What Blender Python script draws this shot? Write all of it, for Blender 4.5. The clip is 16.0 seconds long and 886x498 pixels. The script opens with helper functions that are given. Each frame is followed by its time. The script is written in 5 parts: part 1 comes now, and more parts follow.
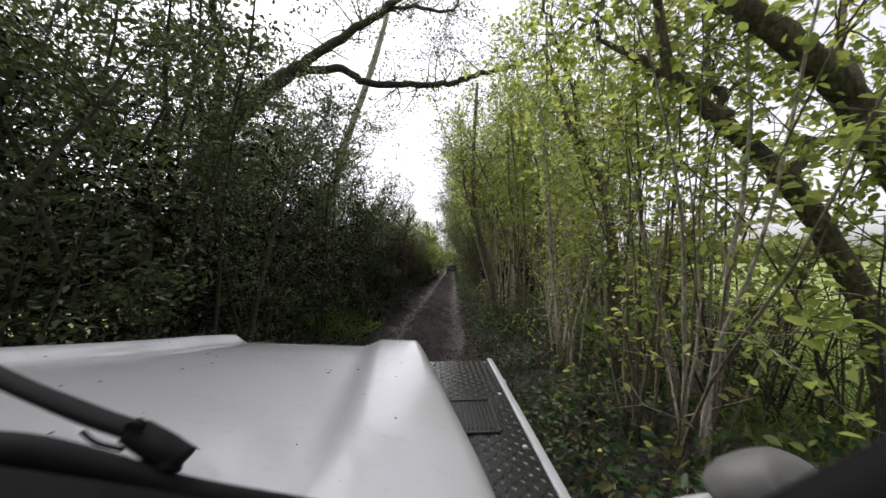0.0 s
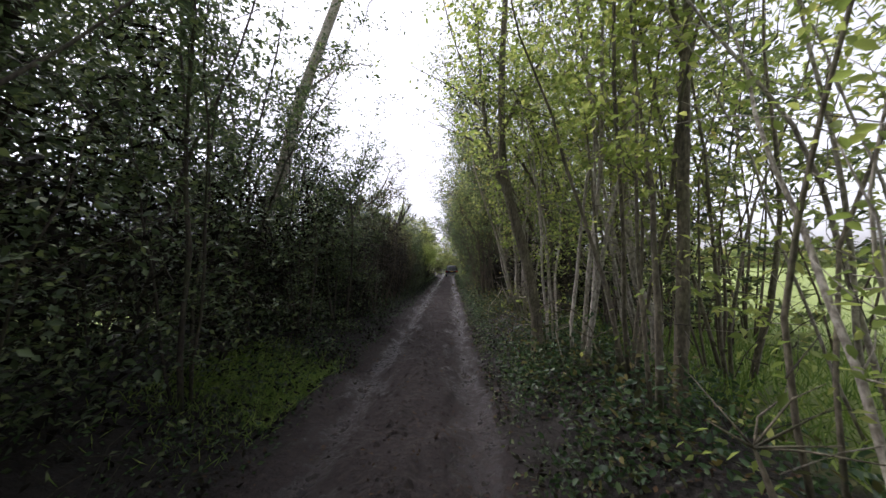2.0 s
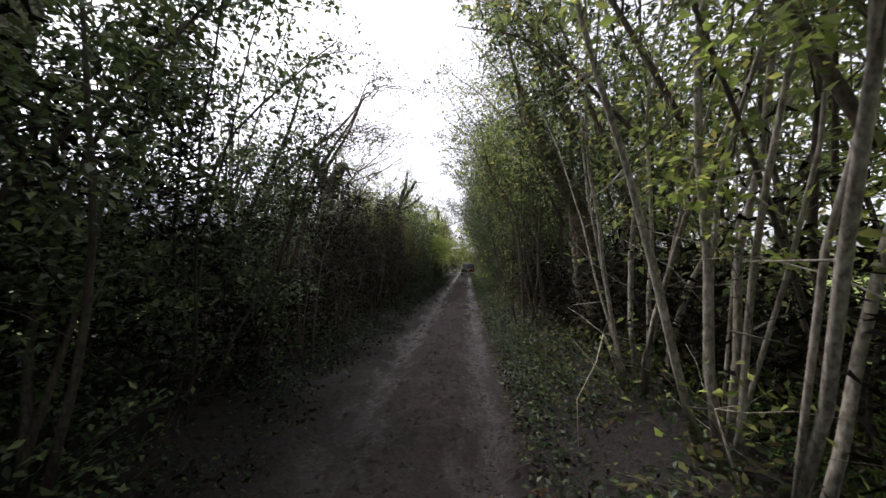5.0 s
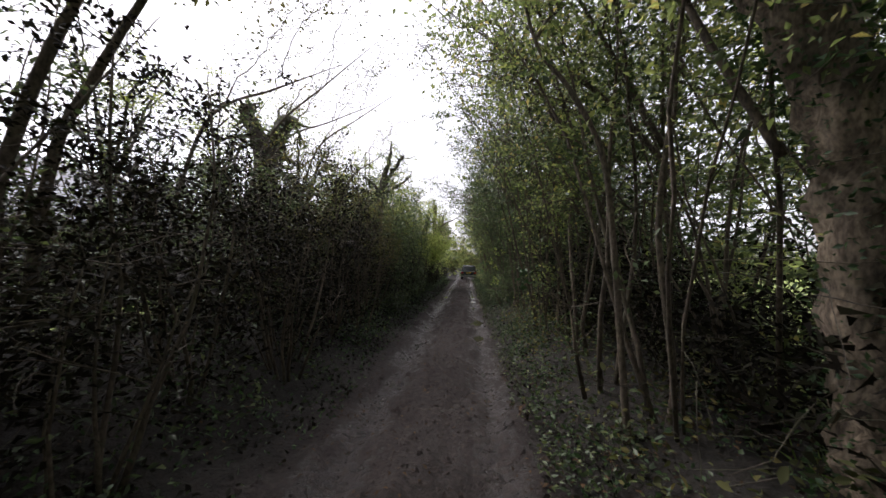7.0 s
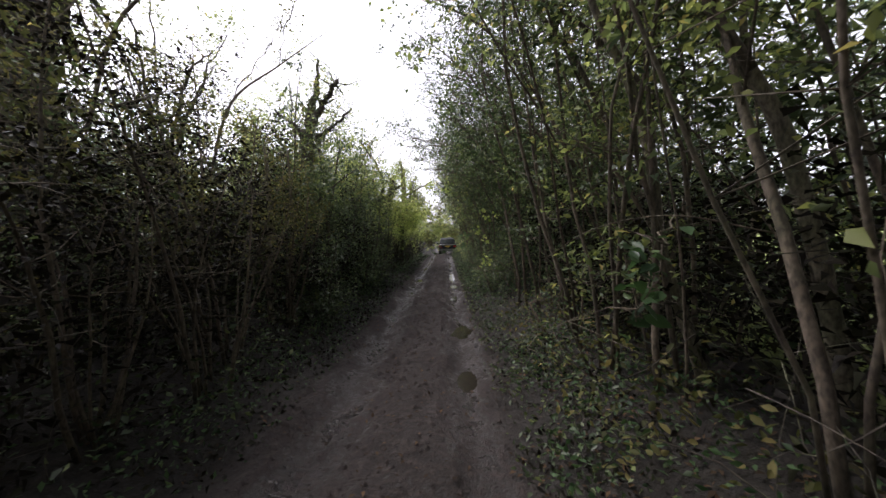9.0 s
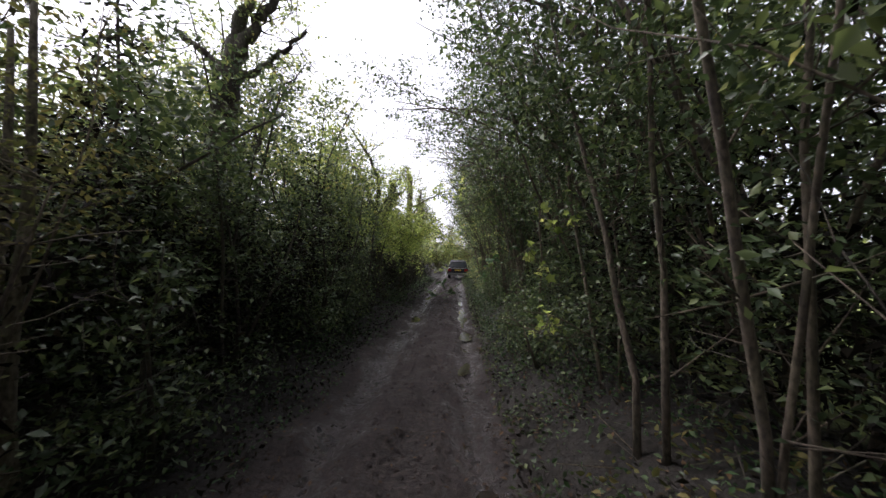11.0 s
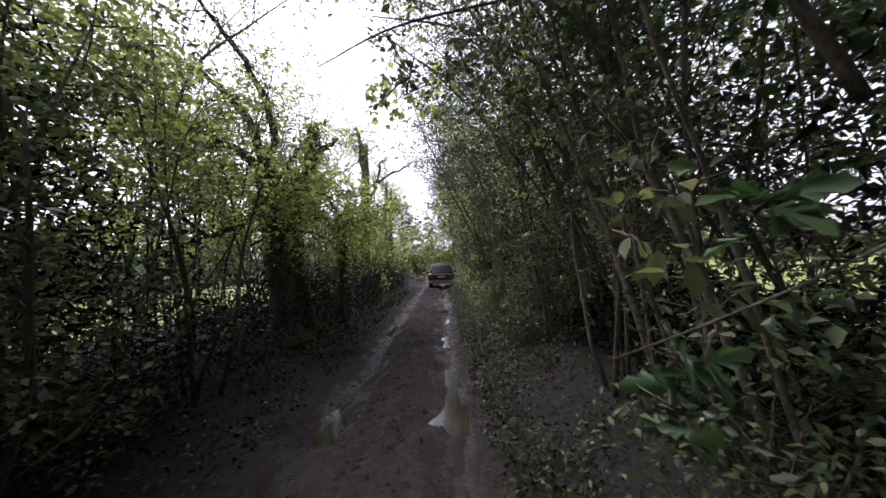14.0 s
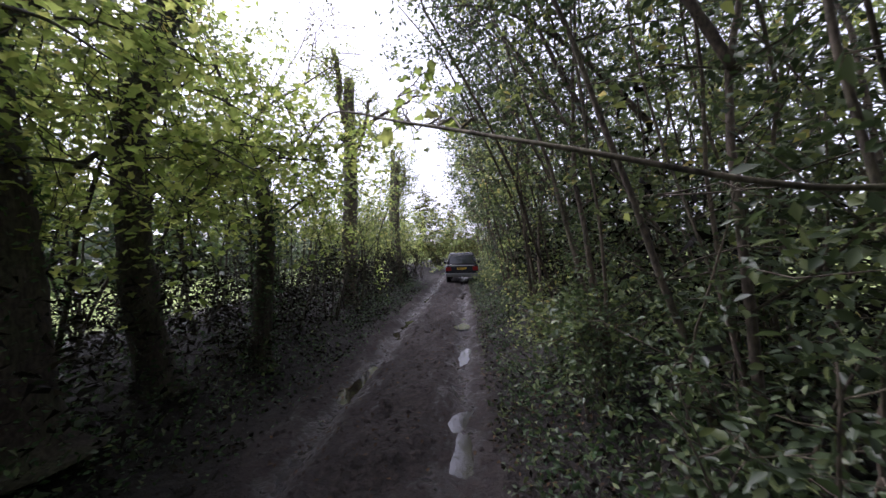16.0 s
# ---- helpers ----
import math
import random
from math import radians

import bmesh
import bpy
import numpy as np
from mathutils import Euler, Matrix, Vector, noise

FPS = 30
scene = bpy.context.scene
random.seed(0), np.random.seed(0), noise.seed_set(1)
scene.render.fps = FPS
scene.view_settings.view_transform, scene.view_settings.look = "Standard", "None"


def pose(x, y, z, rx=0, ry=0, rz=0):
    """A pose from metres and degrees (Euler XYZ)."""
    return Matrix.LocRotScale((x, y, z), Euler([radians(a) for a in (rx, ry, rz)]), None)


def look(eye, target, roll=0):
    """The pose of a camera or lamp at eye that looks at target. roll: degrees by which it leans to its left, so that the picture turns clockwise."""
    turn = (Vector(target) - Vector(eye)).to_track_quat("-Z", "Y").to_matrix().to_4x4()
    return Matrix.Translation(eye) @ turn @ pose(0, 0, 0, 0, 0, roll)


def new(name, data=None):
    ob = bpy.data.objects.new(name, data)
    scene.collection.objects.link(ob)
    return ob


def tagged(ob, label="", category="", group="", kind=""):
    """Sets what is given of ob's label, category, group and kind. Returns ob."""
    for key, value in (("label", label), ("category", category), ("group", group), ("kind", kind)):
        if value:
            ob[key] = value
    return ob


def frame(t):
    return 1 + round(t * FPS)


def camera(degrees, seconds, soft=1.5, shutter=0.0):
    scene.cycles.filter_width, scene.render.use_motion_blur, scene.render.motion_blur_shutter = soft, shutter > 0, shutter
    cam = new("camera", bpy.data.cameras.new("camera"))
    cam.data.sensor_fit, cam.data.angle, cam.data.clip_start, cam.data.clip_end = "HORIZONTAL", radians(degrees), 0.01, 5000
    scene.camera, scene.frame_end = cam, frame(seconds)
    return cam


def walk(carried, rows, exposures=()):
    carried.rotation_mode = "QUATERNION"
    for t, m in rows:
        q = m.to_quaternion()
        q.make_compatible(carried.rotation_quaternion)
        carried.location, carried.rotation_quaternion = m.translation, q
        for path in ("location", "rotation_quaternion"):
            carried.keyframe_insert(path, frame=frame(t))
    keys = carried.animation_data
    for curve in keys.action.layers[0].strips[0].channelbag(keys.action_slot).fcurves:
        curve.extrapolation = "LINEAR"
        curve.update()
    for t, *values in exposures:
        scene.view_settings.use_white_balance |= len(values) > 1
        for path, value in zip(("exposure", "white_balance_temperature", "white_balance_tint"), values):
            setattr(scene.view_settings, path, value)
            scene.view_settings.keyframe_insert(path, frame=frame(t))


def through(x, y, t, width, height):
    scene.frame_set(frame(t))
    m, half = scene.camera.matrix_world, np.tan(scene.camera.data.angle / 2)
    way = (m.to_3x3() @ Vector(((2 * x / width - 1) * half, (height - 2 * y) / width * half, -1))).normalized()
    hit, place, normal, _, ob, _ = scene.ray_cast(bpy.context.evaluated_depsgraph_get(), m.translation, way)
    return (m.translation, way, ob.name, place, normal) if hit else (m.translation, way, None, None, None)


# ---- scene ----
cam = camera(100.6, 16.0, soft=1.5, shutter=0.1)
PATH = [
    (0, (0.204, 0.000, 1.789), (0.103, 3.996, 1.947), -1.04),
    (0.5, (0.088, 1.215, 1.823), (0.032, 5.212, 1.973), -0.34),
    (1, (-0.008, 2.385, 1.845), (-0.051, 6.382, 2.004), -0.17),
    (1.5, (-0.068, 3.595, 1.826), (-0.108, 7.592, 1.992), -0.20),
    (2, (-0.027, 4.906, 1.764), (-0.108, 8.901, 1.941), -0.53),
    (2.5, (0.011, 6.166, 1.767), (-0.074, 10.161, 1.957), -0.58),
    (3, (-0.006, 7.377, 1.813), (-0.138, 11.370, 2.005), 0.67),
    (3.5, (-0.015, 8.483, 1.787), (-0.195, 12.475, 1.959), -0.11),
    (4, (-0.018, 9.539, 1.851), (-0.230, 13.530, 2.000), 0.26),
    (6.5, (-0.124, 15.662, 1.833), (-0.389, 19.651, 1.967), 1.60),
    (7, (-0.171, 17.019, 1.823), (-0.429, 21.008, 1.983), 1.48),
    (7.5, (-0.200, 18.389, 1.780), (-0.432, 22.380, 1.916), -0.01),
    (8, (-0.178, 19.679, 1.735), (-0.364, 23.674, 1.810), -0.60),
    (8.5, (-0.106, 20.793, 1.800), (-0.179, 24.793, 1.781), -1.26),
    (9, (-0.036, 21.863, 1.832), (-0.069, 25.861, 1.701), -1.90),
    (11.5, (-0.038, 27.843, 1.869), (-0.198, 31.838, 1.998), 1.60),
    (12, (-0.014, 29.118, 1.867), (-0.135, 33.116, 1.922), 0.82),
    (12.5, (0.011, 30.346, 1.843), (-0.027, 34.345, 1.873), 1.13),
    (13, (0.038, 31.591, 1.811), (0.019, 35.591, 1.846), 1.09),
    (13.5, (0.080, 32.787, 1.795), (0.084, 36.786, 1.893), -0.72),
    (14, (0.073, 34.047, 1.766), (0.110, 38.044, 1.922), -2.03),
    (14.5, (0.087, 35.326, 1.751), (0.090, 39.322, 1.921), -1.52),
    (15, (0.164, 36.681, 1.771), (0.115, 40.680, 1.855), -3.24),
    (15.5, (0.226, 37.959, 1.777), (0.096, 41.957, 1.813), -2.51),
    (16, (0.250, 39.240, 1.750), (0.027, 43.234, 1.792), -1.80),
]

walk(cam, [(t, look(eye, target, roll)) for t, eye, target, roll in PATH], exposures=[(0.0, 0.95, 6450, 16), (0.5, 1.25, 6350, 18), (1.5, 1.22, 6050, 21), (3.5, 1.02, 6100, 20), (7.0, 1.0, 6350, 18), (9.0, 1.25, 6300, 19), (11.5, 1.22, 6150, 21), (13.0, 1.22, 6050, 25), (16.0, 1.28, 5750, 28)])

# ---- sky and sun: bright, thinly overcast ----
world = bpy.data.worlds.new("overcast_sky")
scene.world = world
world.use_nodes = True
wt = world.node_tree
sky = wt.nodes.new("ShaderNodeTexSky")
sky.sky_type = "NISHITA"
sky.sun_disc = False
sky.sun_elevation = radians(58)
sky.sun_rotation = radians(-55)
sky.air_density = 1.0
sky.dust_density = 3.0
cloud = wt.nodes.new("ShaderNodeHueSaturation")
cloud.inputs["Saturation"].default_value = 0.18
cloud.inputs["Value"].default_value = 1.9
wt.links.new(sky.outputs[0], cloud.inputs["Color"])
bg = next(n for n in wt.nodes if n.type == "BACKGROUND")
bg.inputs["Strength"].default_value = 0.08
wt.links.new(cloud.outputs[0], bg.inputs["Color"])
sun = new("sun", bpy.data.lights.new("sun", "SUN"))
sun.data.energy, sun.data.angle, sun.data.color = 0.9, radians(20), (1.0, 0.96, 0.89)
sun.matrix_world = look((-18, 24.6, 35), (0, 12, 0))


# ---- materials ----
def material(name, rough=0.7, metal=0.0, colour=(0.5, 0.5, 0.5)):
    m = bpy.data.materials.new(name)
    m.use_nodes = True
    t = m.node_tree
    b = t.nodes["Principled BSDF"]
    b.inputs["Roughness"].default_value = rough
    b.inputs["Metallic"].default_value = metal
    b.inputs["Base Color"].default_value = (*colour, 1)
    return m, t, b


def ramp(t, fac, stops):
    r = t.nodes.new("ShaderNodeValToRGB")
    r.color_ramp.elements[0].position, r.color_ramp.elements[0].color = stops[0][0], (*stops[0][1], 1)
    r.color_ramp.elements[1].position, r.color_ramp.elements[1].color = stops[-1][0], (*stops[-1][1], 1)
    for p, c in stops[1:-1]:
        e = r.color_ramp.elements.new(p)
        e.color = (*c, 1)
    t.links.new(fac, r.inputs[0])
    return r.outputs[0]


def noise_of(t, scale, detail=4.0, stretch=(1, 1, 1), rough=0.55):
    co = t.nodes.new("ShaderNodeTexCoord")
    mp = t.nodes.new("ShaderNodeMapping")
    mp.inputs["Scale"].default_value = stretch
    n = t.nodes.new("ShaderNodeTexNoise")
    n.inputs["Scale"].default_value = scale
    n.inputs["Detail"].default_value = detail
    n.inputs["Roughness"].default_value = rough
    t.links.new(co.outputs["Object"], mp.inputs[0])
    t.links.new(mp.outputs[0], n.inputs["Vector"])
    return n.outputs["Fac"]


def mixed(t, fac, a, b, how="MIX"):
    m = t.nodes.new("ShaderNodeMix")
    m.data_type, m.blend_type = "RGBA", how
    if isinstance(fac, float):
        m.inputs[0].default_value = fac
    else:
        t.links.new(fac, m.inputs[0])
    for s, v in ((6, a), (7, b)):
        if isinstance(v, tuple):
            m.inputs[s].default_value = (*v, 1)
        else:
            t.links.new(v, m.inputs[s])
    return m.outputs[2]


def bumped(t, b, fac, strength, dist=0.01):
    n = t.nodes.new("ShaderNodeBump")
    n.inputs["Strength"].default_value = strength
    n.inputs["Distance"].default_value = dist
    t.links.new(fac, n.inputs["Height"])
    t.links.new(n.outputs[0], b.inputs["Normal"])


def leaf_material(name, stops, rough=0.5, through=0.35, gloss=0.3):
    """Leaves: each its own tint, glossy on top, letting light through."""
    m, t, b = material(name, rough)
    b.inputs["Specular IOR Level"].default_value = gloss
    geo = t.nodes.new("ShaderNodeNewGeometry")
    col = ramp(t, geo.outputs["Random Per Island"], stops)
    info = t.nodes.new("ShaderNodeObjectInfo")
    hs = t.nodes.new("ShaderNodeHueSaturation")
    mr = t.nodes.new("ShaderNodeMapRange")
    mr.inputs["To Min"].default_value, mr.inputs["To Max"].default_value = 0.75, 1.3
    t.links.new(info.outputs["Random"], mr.inputs["Value"])
    t.links.new(mr.outputs[0], hs.inputs["Value"])
    t.links.new(col, hs.inputs["Color"])
    t.links.new(hs.outputs[0], b.inputs["Base Color"])
    tr = t.nodes.new("ShaderNodeBsdfTranslucent")
    lit = mixed(t, 1.0, hs.outputs[0], (1.85, 1.9, 1.45), "MULTIPLY")
    t.links.new(lit, tr.inputs["Color"])
    mx = t.nodes.new("ShaderNodeMixShader")
    mx.inputs[0].default_value = through
    t.links.new(b.outputs[0], mx.inputs[1])
    t.links.new(tr.outputs[0], mx.inputs[2])
    out = next(n for n in t.nodes if n.type == "OUTPUT_MATERIAL")
    t.links.new(mx.outputs[0], out.inputs["Surface"])
    return m


def bark_material(name, dark, light, moss=(0.07, 0.09, 0.03), moss_amount=0.5):
    m, t, b = material(name, 0.9)
    grain = noise_of(t, 9, 6, (1, 1, 0.18), 0.65)
    col = ramp(t, grain, [(0.3, dark), (0.62, light)])
    blot = noise_of(t, 2.2, 5)
    mask = ramp(t, blot, [(0.45, (0, 0, 0)), (0.68, (moss_amount,) * 3)])
    fleck = ramp(t, noise_of(t, 38, 4, (1, 1, 0.5)), [(0.36, (0.45, 0.43, 0.4)), (0.56, (1, 1, 1)), (0.72, (1.35, 1.32, 1.25))])
    t.links.new(mixed(t, 1.0, mixed(t, mask, col, moss), fleck, "MULTIPLY"), b.inputs["Base Color"])
    bumped(t, b, grain, 0.7, 0.02)
    return m


LEAF_HOLLY = leaf_material("holly_leaf", [(0.0, (0.0327, 0.0489, 0.0244)), (0.7, (0.0653, 0.0939, 0.0408)), (1.0, (0.153, 0.183, 0.0714))], 0.4, 0.26)
LEAF_IVY = leaf_material("ivy_leaf", [(0.0, (0.0216, 0.0486, 0.0194)), (0.8, (0.0486, 0.092, 0.0324)), (1.0, (0.0968, 0.141, 0.054))], 0.42, 0.3)
LEAF_HAZEL = leaf_material("hazel_leaf", [(0.0, (0.0756, 0.0924, 0.0454)), (0.6, (0.143, 0.176, 0.0722)), (0.92, (0.252, 0.277, 0.0958)), (1.0, (0.403, 0.311, 0.118))], 0.55, 0.5)
LEAF_MAPLE = leaf_material("maple_leaf", [(0.0, (0.115, 0.155, 0.0412)), (0.6, (0.213, 0.258, 0.0799)), (1.0, (0.347, 0.354, 0.122))], 0.55, 0.6)
LEAF_AUTUMN = leaf_material("thorn_leaf", [(0.0, (0.0349, 0.0374, 0.0187)), (0.6, (0.0724, 0.0774, 0.03)), (1.0, (0.15, 0.125, 0.0499))], 0.6, 0.32, 0.08)
LEAF_DEAD = leaf_material("dead_leaf", [(0.0, (0.0254, 0.0169, 0.011)), (0.6, (0.0634, 0.0406, 0.0237)), (1.0, (0.135, 0.0845, 0.0465))], 0.75, 0.1, 0.08)
# Bramble leaves, near-black: the deep shade inside the hedge is in their colour.
LEAF_SHADED_BRAMBLE = leaf_material("shaded_bramble_leaf", [(0.0, (0.00561, 0.00449, 0.00336)), (0.6, (0.0112, 0.00897, 0.00614)), (0.9, (0.0168, 0.0179, 0.00897)), (1.0, (0.0337, 0.0269, 0.0168))], 0.6, 0.1, 0.08)
GRASS = leaf_material("grass_blade", [(0.0, (0.0756, 0.126, 0.0302)), (0.6, (0.143, 0.218, 0.047)), (1.0, (0.252, 0.302, 0.084))], 0.6, 0.3)
BARK_DARK = bark_material("dark_ivy_bark", (0.02, 0.016, 0.012), (0.075, 0.06, 0.045))
BARK_GREY = bark_material("grey_bark", (0.05, 0.043, 0.03), (0.2, 0.172, 0.118), (0.09, 0.1, 0.04), 0.65)
BARK_PALE = bark_material("pale_bark", (0.2, 0.175, 0.135), (0.48, 0.44, 0.37), (0.2, 0.2, 0.1), 0.4)
BARK_OLD = bark_material("old_flaking_bark", (0.045, 0.033, 0.024), (0.36, 0.285, 0.205), (0.05, 0.045, 0.026), 0.75)
BARK_HAZEL = bark_material("hazel_bark", (0.045, 0.034, 0.025), (0.14, 0.11, 0.078), (0.09, 0.1, 0.04), 0.35)

GREEN_STEM = bark_material("green_shoot_bark", (0.05, 0.075, 0.025), (0.12, 0.16, 0.06))


# ---- mesh helpers ----
rng = np.random.default_rng(7)


def mesh_from(name, verts, faces, mat):
    me = bpy.data.meshes.new(name)
    if isinstance(faces, np.ndarray):
        n, k = faces.shape
        me.vertices.add(len(verts))
        me.vertices.foreach_set("co", np.asarray(verts, np.float32).ravel())
        me.loops.add(n * k)
        me.loops.foreach_set("vertex_index", faces.astype(np.int32).ravel())
        me.polygons.add(n)
        me.polygons.foreach_set("loop_start", np.arange(0, n * k, k, dtype=np.int32))
        me.update(calc_edges=True)
        me.validate()
    else:
        me.from_pydata([tuple(v) for v in verts], [], faces)
        me.update()
    me.materials.append(mat)
    return me


def smooth(me):
    me.polygons.foreach_set("use_smooth", np.ones(len(me.polygons), bool))
    return me


def child(name, me, parent, label=""):
    ob = new(name, me)
    ob.parent = parent
    if label:
        tagged(ob, label)
    return ob


def part(name, bm, mat, parent, label="", soft=False):
    me = bpy.data.meshes.new(name)
    bm.to_mesh(me)
    bm.free()
    me.materials.append(mat)
    if soft:
        smooth(me)
    return child(name, me, parent, label)


def thing(name, label, category, at=(0, 0, 0), group="", kind=""):
    e = new(name)
    e.empty_display_size = 0.2
    e.location = at
    return tagged(e, label, category, group, kind)


def tube(points, radii, sides=6, knots=0.0):
    """A tapered, slightly uneven tube through the points, with closed ends."""
    p = np.asarray(points, float)
    r = np.asarray(radii, float)
    d = np.gradient(p, axis=0)
    d /= np.linalg.norm(d, axis=1)[:, None] + 1e-9
    ref = np.where(np.abs(d[:, 2:3]) > 0.9, np.array([[1.0, 0, 0]]), np.array([[0, 0, 1.0]]))
    u = np.cross(d, ref)
    u /= np.linalg.norm(u, axis=1)[:, None] + 1e-9
    v = np.cross(d, u)
    for i in range(1, len(p)):
        if u[i] @ u[i - 1] < 0:
            u[i], v[i] = -u[i], -v[i]
    a = np.linspace(0, 2 * np.pi, sides, endpoint=False)
    rr = r[:, None] * (1 + knots * rng.standard_normal((len(p), sides)))
    ring = p[:, None] + rr[..., None] * (np.cos(a)[None, :, None] * u[:, None] + np.sin(a)[None, :, None] * v[:, None])
    verts = ring.reshape(-1, 3)
    i, j = np.meshgrid(np.arange(len(p) - 1), np.arange(sides), indexing="ij")
    k = (j + 1) % sides
    quads = np.stack([i * sides + j, i * sides + k, (i + 1) * sides + k, (i + 1) * sides + j], -1).reshape(-1, 4)
    tris = [tuple(q) for q in quads] + [(0, b + 1, b) for b in range(1, sides - 1)]
    e = (len(p) - 1) * sides
    tris += [(e, e + b, e + b + 1) for b in range(1, sides - 1)]
    return verts, tris


def join(pieces):
    vs, fs, n = [], [], 0
    for v, f in pieces:
        vs.append(v)
        fs += [tuple(int(i) + n for i in q) for q in f]
        n += len(v)
    return np.concatenate(vs), fs


def spline(points, n):
    """A smooth line through a few points."""
    p = np.asarray(points, float)
    t = np.linspace(0, len(p) - 1, n)
    i = np.clip(t.astype(int), 0, len(p) - 2)
    f = (t - i)[:, None]
    q = np.vstack([2 * p[0] - p[1], p, 2 * p[-1] - p[-2]])
    a, b, c, d = q[i], q[i + 1], q[i + 2], q[i + 3]
    return 0.5 * (2 * b + (c - a) * f + (2 * a - 5 * b + 4 * c - d) * f**2 + (3 * b - a - 3 * c + d) * f**3)


KITE = np.array([(0, 0), (0.45, 0.26), (1, 0), (0.45, -0.26)])
OVAL = np.array([(0, 0), (0.22, 0.2), (0.6, 0.26), (1, 0), (0.6, -0.26), (0.22, -0.2)])
BLADE = np.array([(0, 0.16), (1, 0), (0.1, -0.2)])
LOBED = np.array([(0, 0), (0.1, 0.34), (0.42, 0.25), (0.55, 0.52), (0.66, 0.2), (1, 0), (0.66, -0.2), (0.55, -0.52), (0.42, -0.25), (0.1, -0.34)])
SPIKY = np.array([(0, 0), (0.18, 0.26), (0.32, 0.15), (0.5, 0.32), (0.66, 0.14), (0.8, 0.2), (1, 0), (0.8, -0.2), (0.66, -0.14), (0.5, -0.32), (0.32, -0.15), (0.18, -0.26)])


def leaves(points, size, outline=KITE, flat=0.6, droop=0.2):
    """Folded leaf blades at the points; flat: how level they lie, droop: how far their tips hang."""
    p = np.asarray(points, float)
    n, k = len(p), len(outline)
    d = rng.standard_normal((n, 3))
    d[:, 2] = d[:, 2] * 0.5 - droop
    d /= np.linalg.norm(d, axis=1)[:, None]
    up = rng.standard_normal((n, 3)) * (1 - flat)
    up[:, 2] += flat
    s = np.cross(up, d)
    s /= np.linalg.norm(s, axis=1)[:, None] + 1e-9
    nn = np.cross(d, s)
    ln = size * rng.uniform(0.6, 1.3, n)
    u, v = outline[:, 0], outline[:, 1]
    verts = p[:, None] + ln[:, None, None] * (u[None, :, None] * d[:, None] + v[None, :, None] * s[:, None] + (np.abs(v) * 0.35 - 0.18 * u**2)[None, :, None] * nn[:, None])
    half = k // 2
    faces = [(0, 2, 1)] if k == 3 else []
    for i in range(1, half):
        faces.append((0, i, i + 1))
        faces.append((0, k - i - 1, k - i))
    faces = np.array(faces)
    return verts.reshape(-1, 3), (faces[None] + (np.arange(n) * k)[:, None, None]).reshape(-1, 3)


# ---- the lane ----
def bend(y):
    return -0.55 + 0.0 * y


def right_edge(y):
    return np.interp(y, [-10, 12, 17, 24, 33, 42, 60], [1.15, 1.2, 0.85, 0.75, 0.95, 0.95, 0.8])


def clear(p):
    """True for points outside the space that vehicles keep open."""
    x, y, z = p[:, 0], p[:, 1], p[:, 2]
    n1 = 0.5 + 0.3 * np.sin(1.3 * y + 1.9 * z) * np.sin(0.7 * y - 1.1 * z + 1) + 0.2 * np.sin(3.7 * y + 2.3 * z + 2)
    n2 = 0.5 + 0.3 * np.sin(1.1 * y - 2.1 * z + 2) * np.sin(0.8 * y + 1.3 * z) + 0.2 * np.sin(3.1 * y - 2.9 * z)
    r = right_edge(y) - np.interp(z, [0.6, 1.3], [0.4, 0.0]) - np.interp(z, [2.4, 3.3, 4.4, 7.5], [0.0, 0.8, 2.0, 2.6]) + 0.75 * n1
    l = -1.95 + np.interp(z, [2.8, 4.5, 7.0], [0.0, 0.25, 0.7]) - 0.6 * n2
    return (x > r) | (x < l) | (z > 8.2) | (y > 67)


def ground_height(x, y):
    d = x - bend(y)
    h = -0.085 * np.exp(-(((np.abs(d) - 0.74) / 0.22) ** 2)) + 0.03 * np.exp(-((d / 0.35) ** 2))
    st = lambda a, b, v: (lambda q: q * q * (3 - 2 * q))(np.clip((v - a) / (b - a), 0, 1))  # noqa: E731
    h = h + 0.42 * st(1.25, 2.5, d) - 0.3 * st(3.2, 7.0, d) + 0.45 * st(1.6, 3.2, -d) - 0.35 * st(4.5, 9.0, -d)
    mud = np.clip(1.5 - np.abs(d) * 0.55, 0.25, 1.0) * (1 - 0.55 * np.exp(-(((np.abs(d) - 0.74) / 0.2) ** 2)))
    return h + rough_ground(x, y * 0.62) * mud * np.exp(-((d / 9) ** 2)) - 0.02


WAVES = [(f, a, p) for f, a, p in zip(np.geomspace(2.2, 26, 22), np.random.default_rng(3).uniform(0, np.pi, 22), np.random.default_rng(4).uniform(0, 6.28, 22))]


def rough_ground(x, y):
    """Uneven trodden mud: waves of many lengths crossing each other."""
    out = 0.0
    for f, a, p in WAVES:
        out = out + np.sin(f * (x * np.cos(a) + y * np.sin(a)) + p + 1.3 * np.sin(0.7 * f * (y * np.cos(a) - x * np.sin(a)) + 2 * p)) * 0.034 / f**0.52
    return out


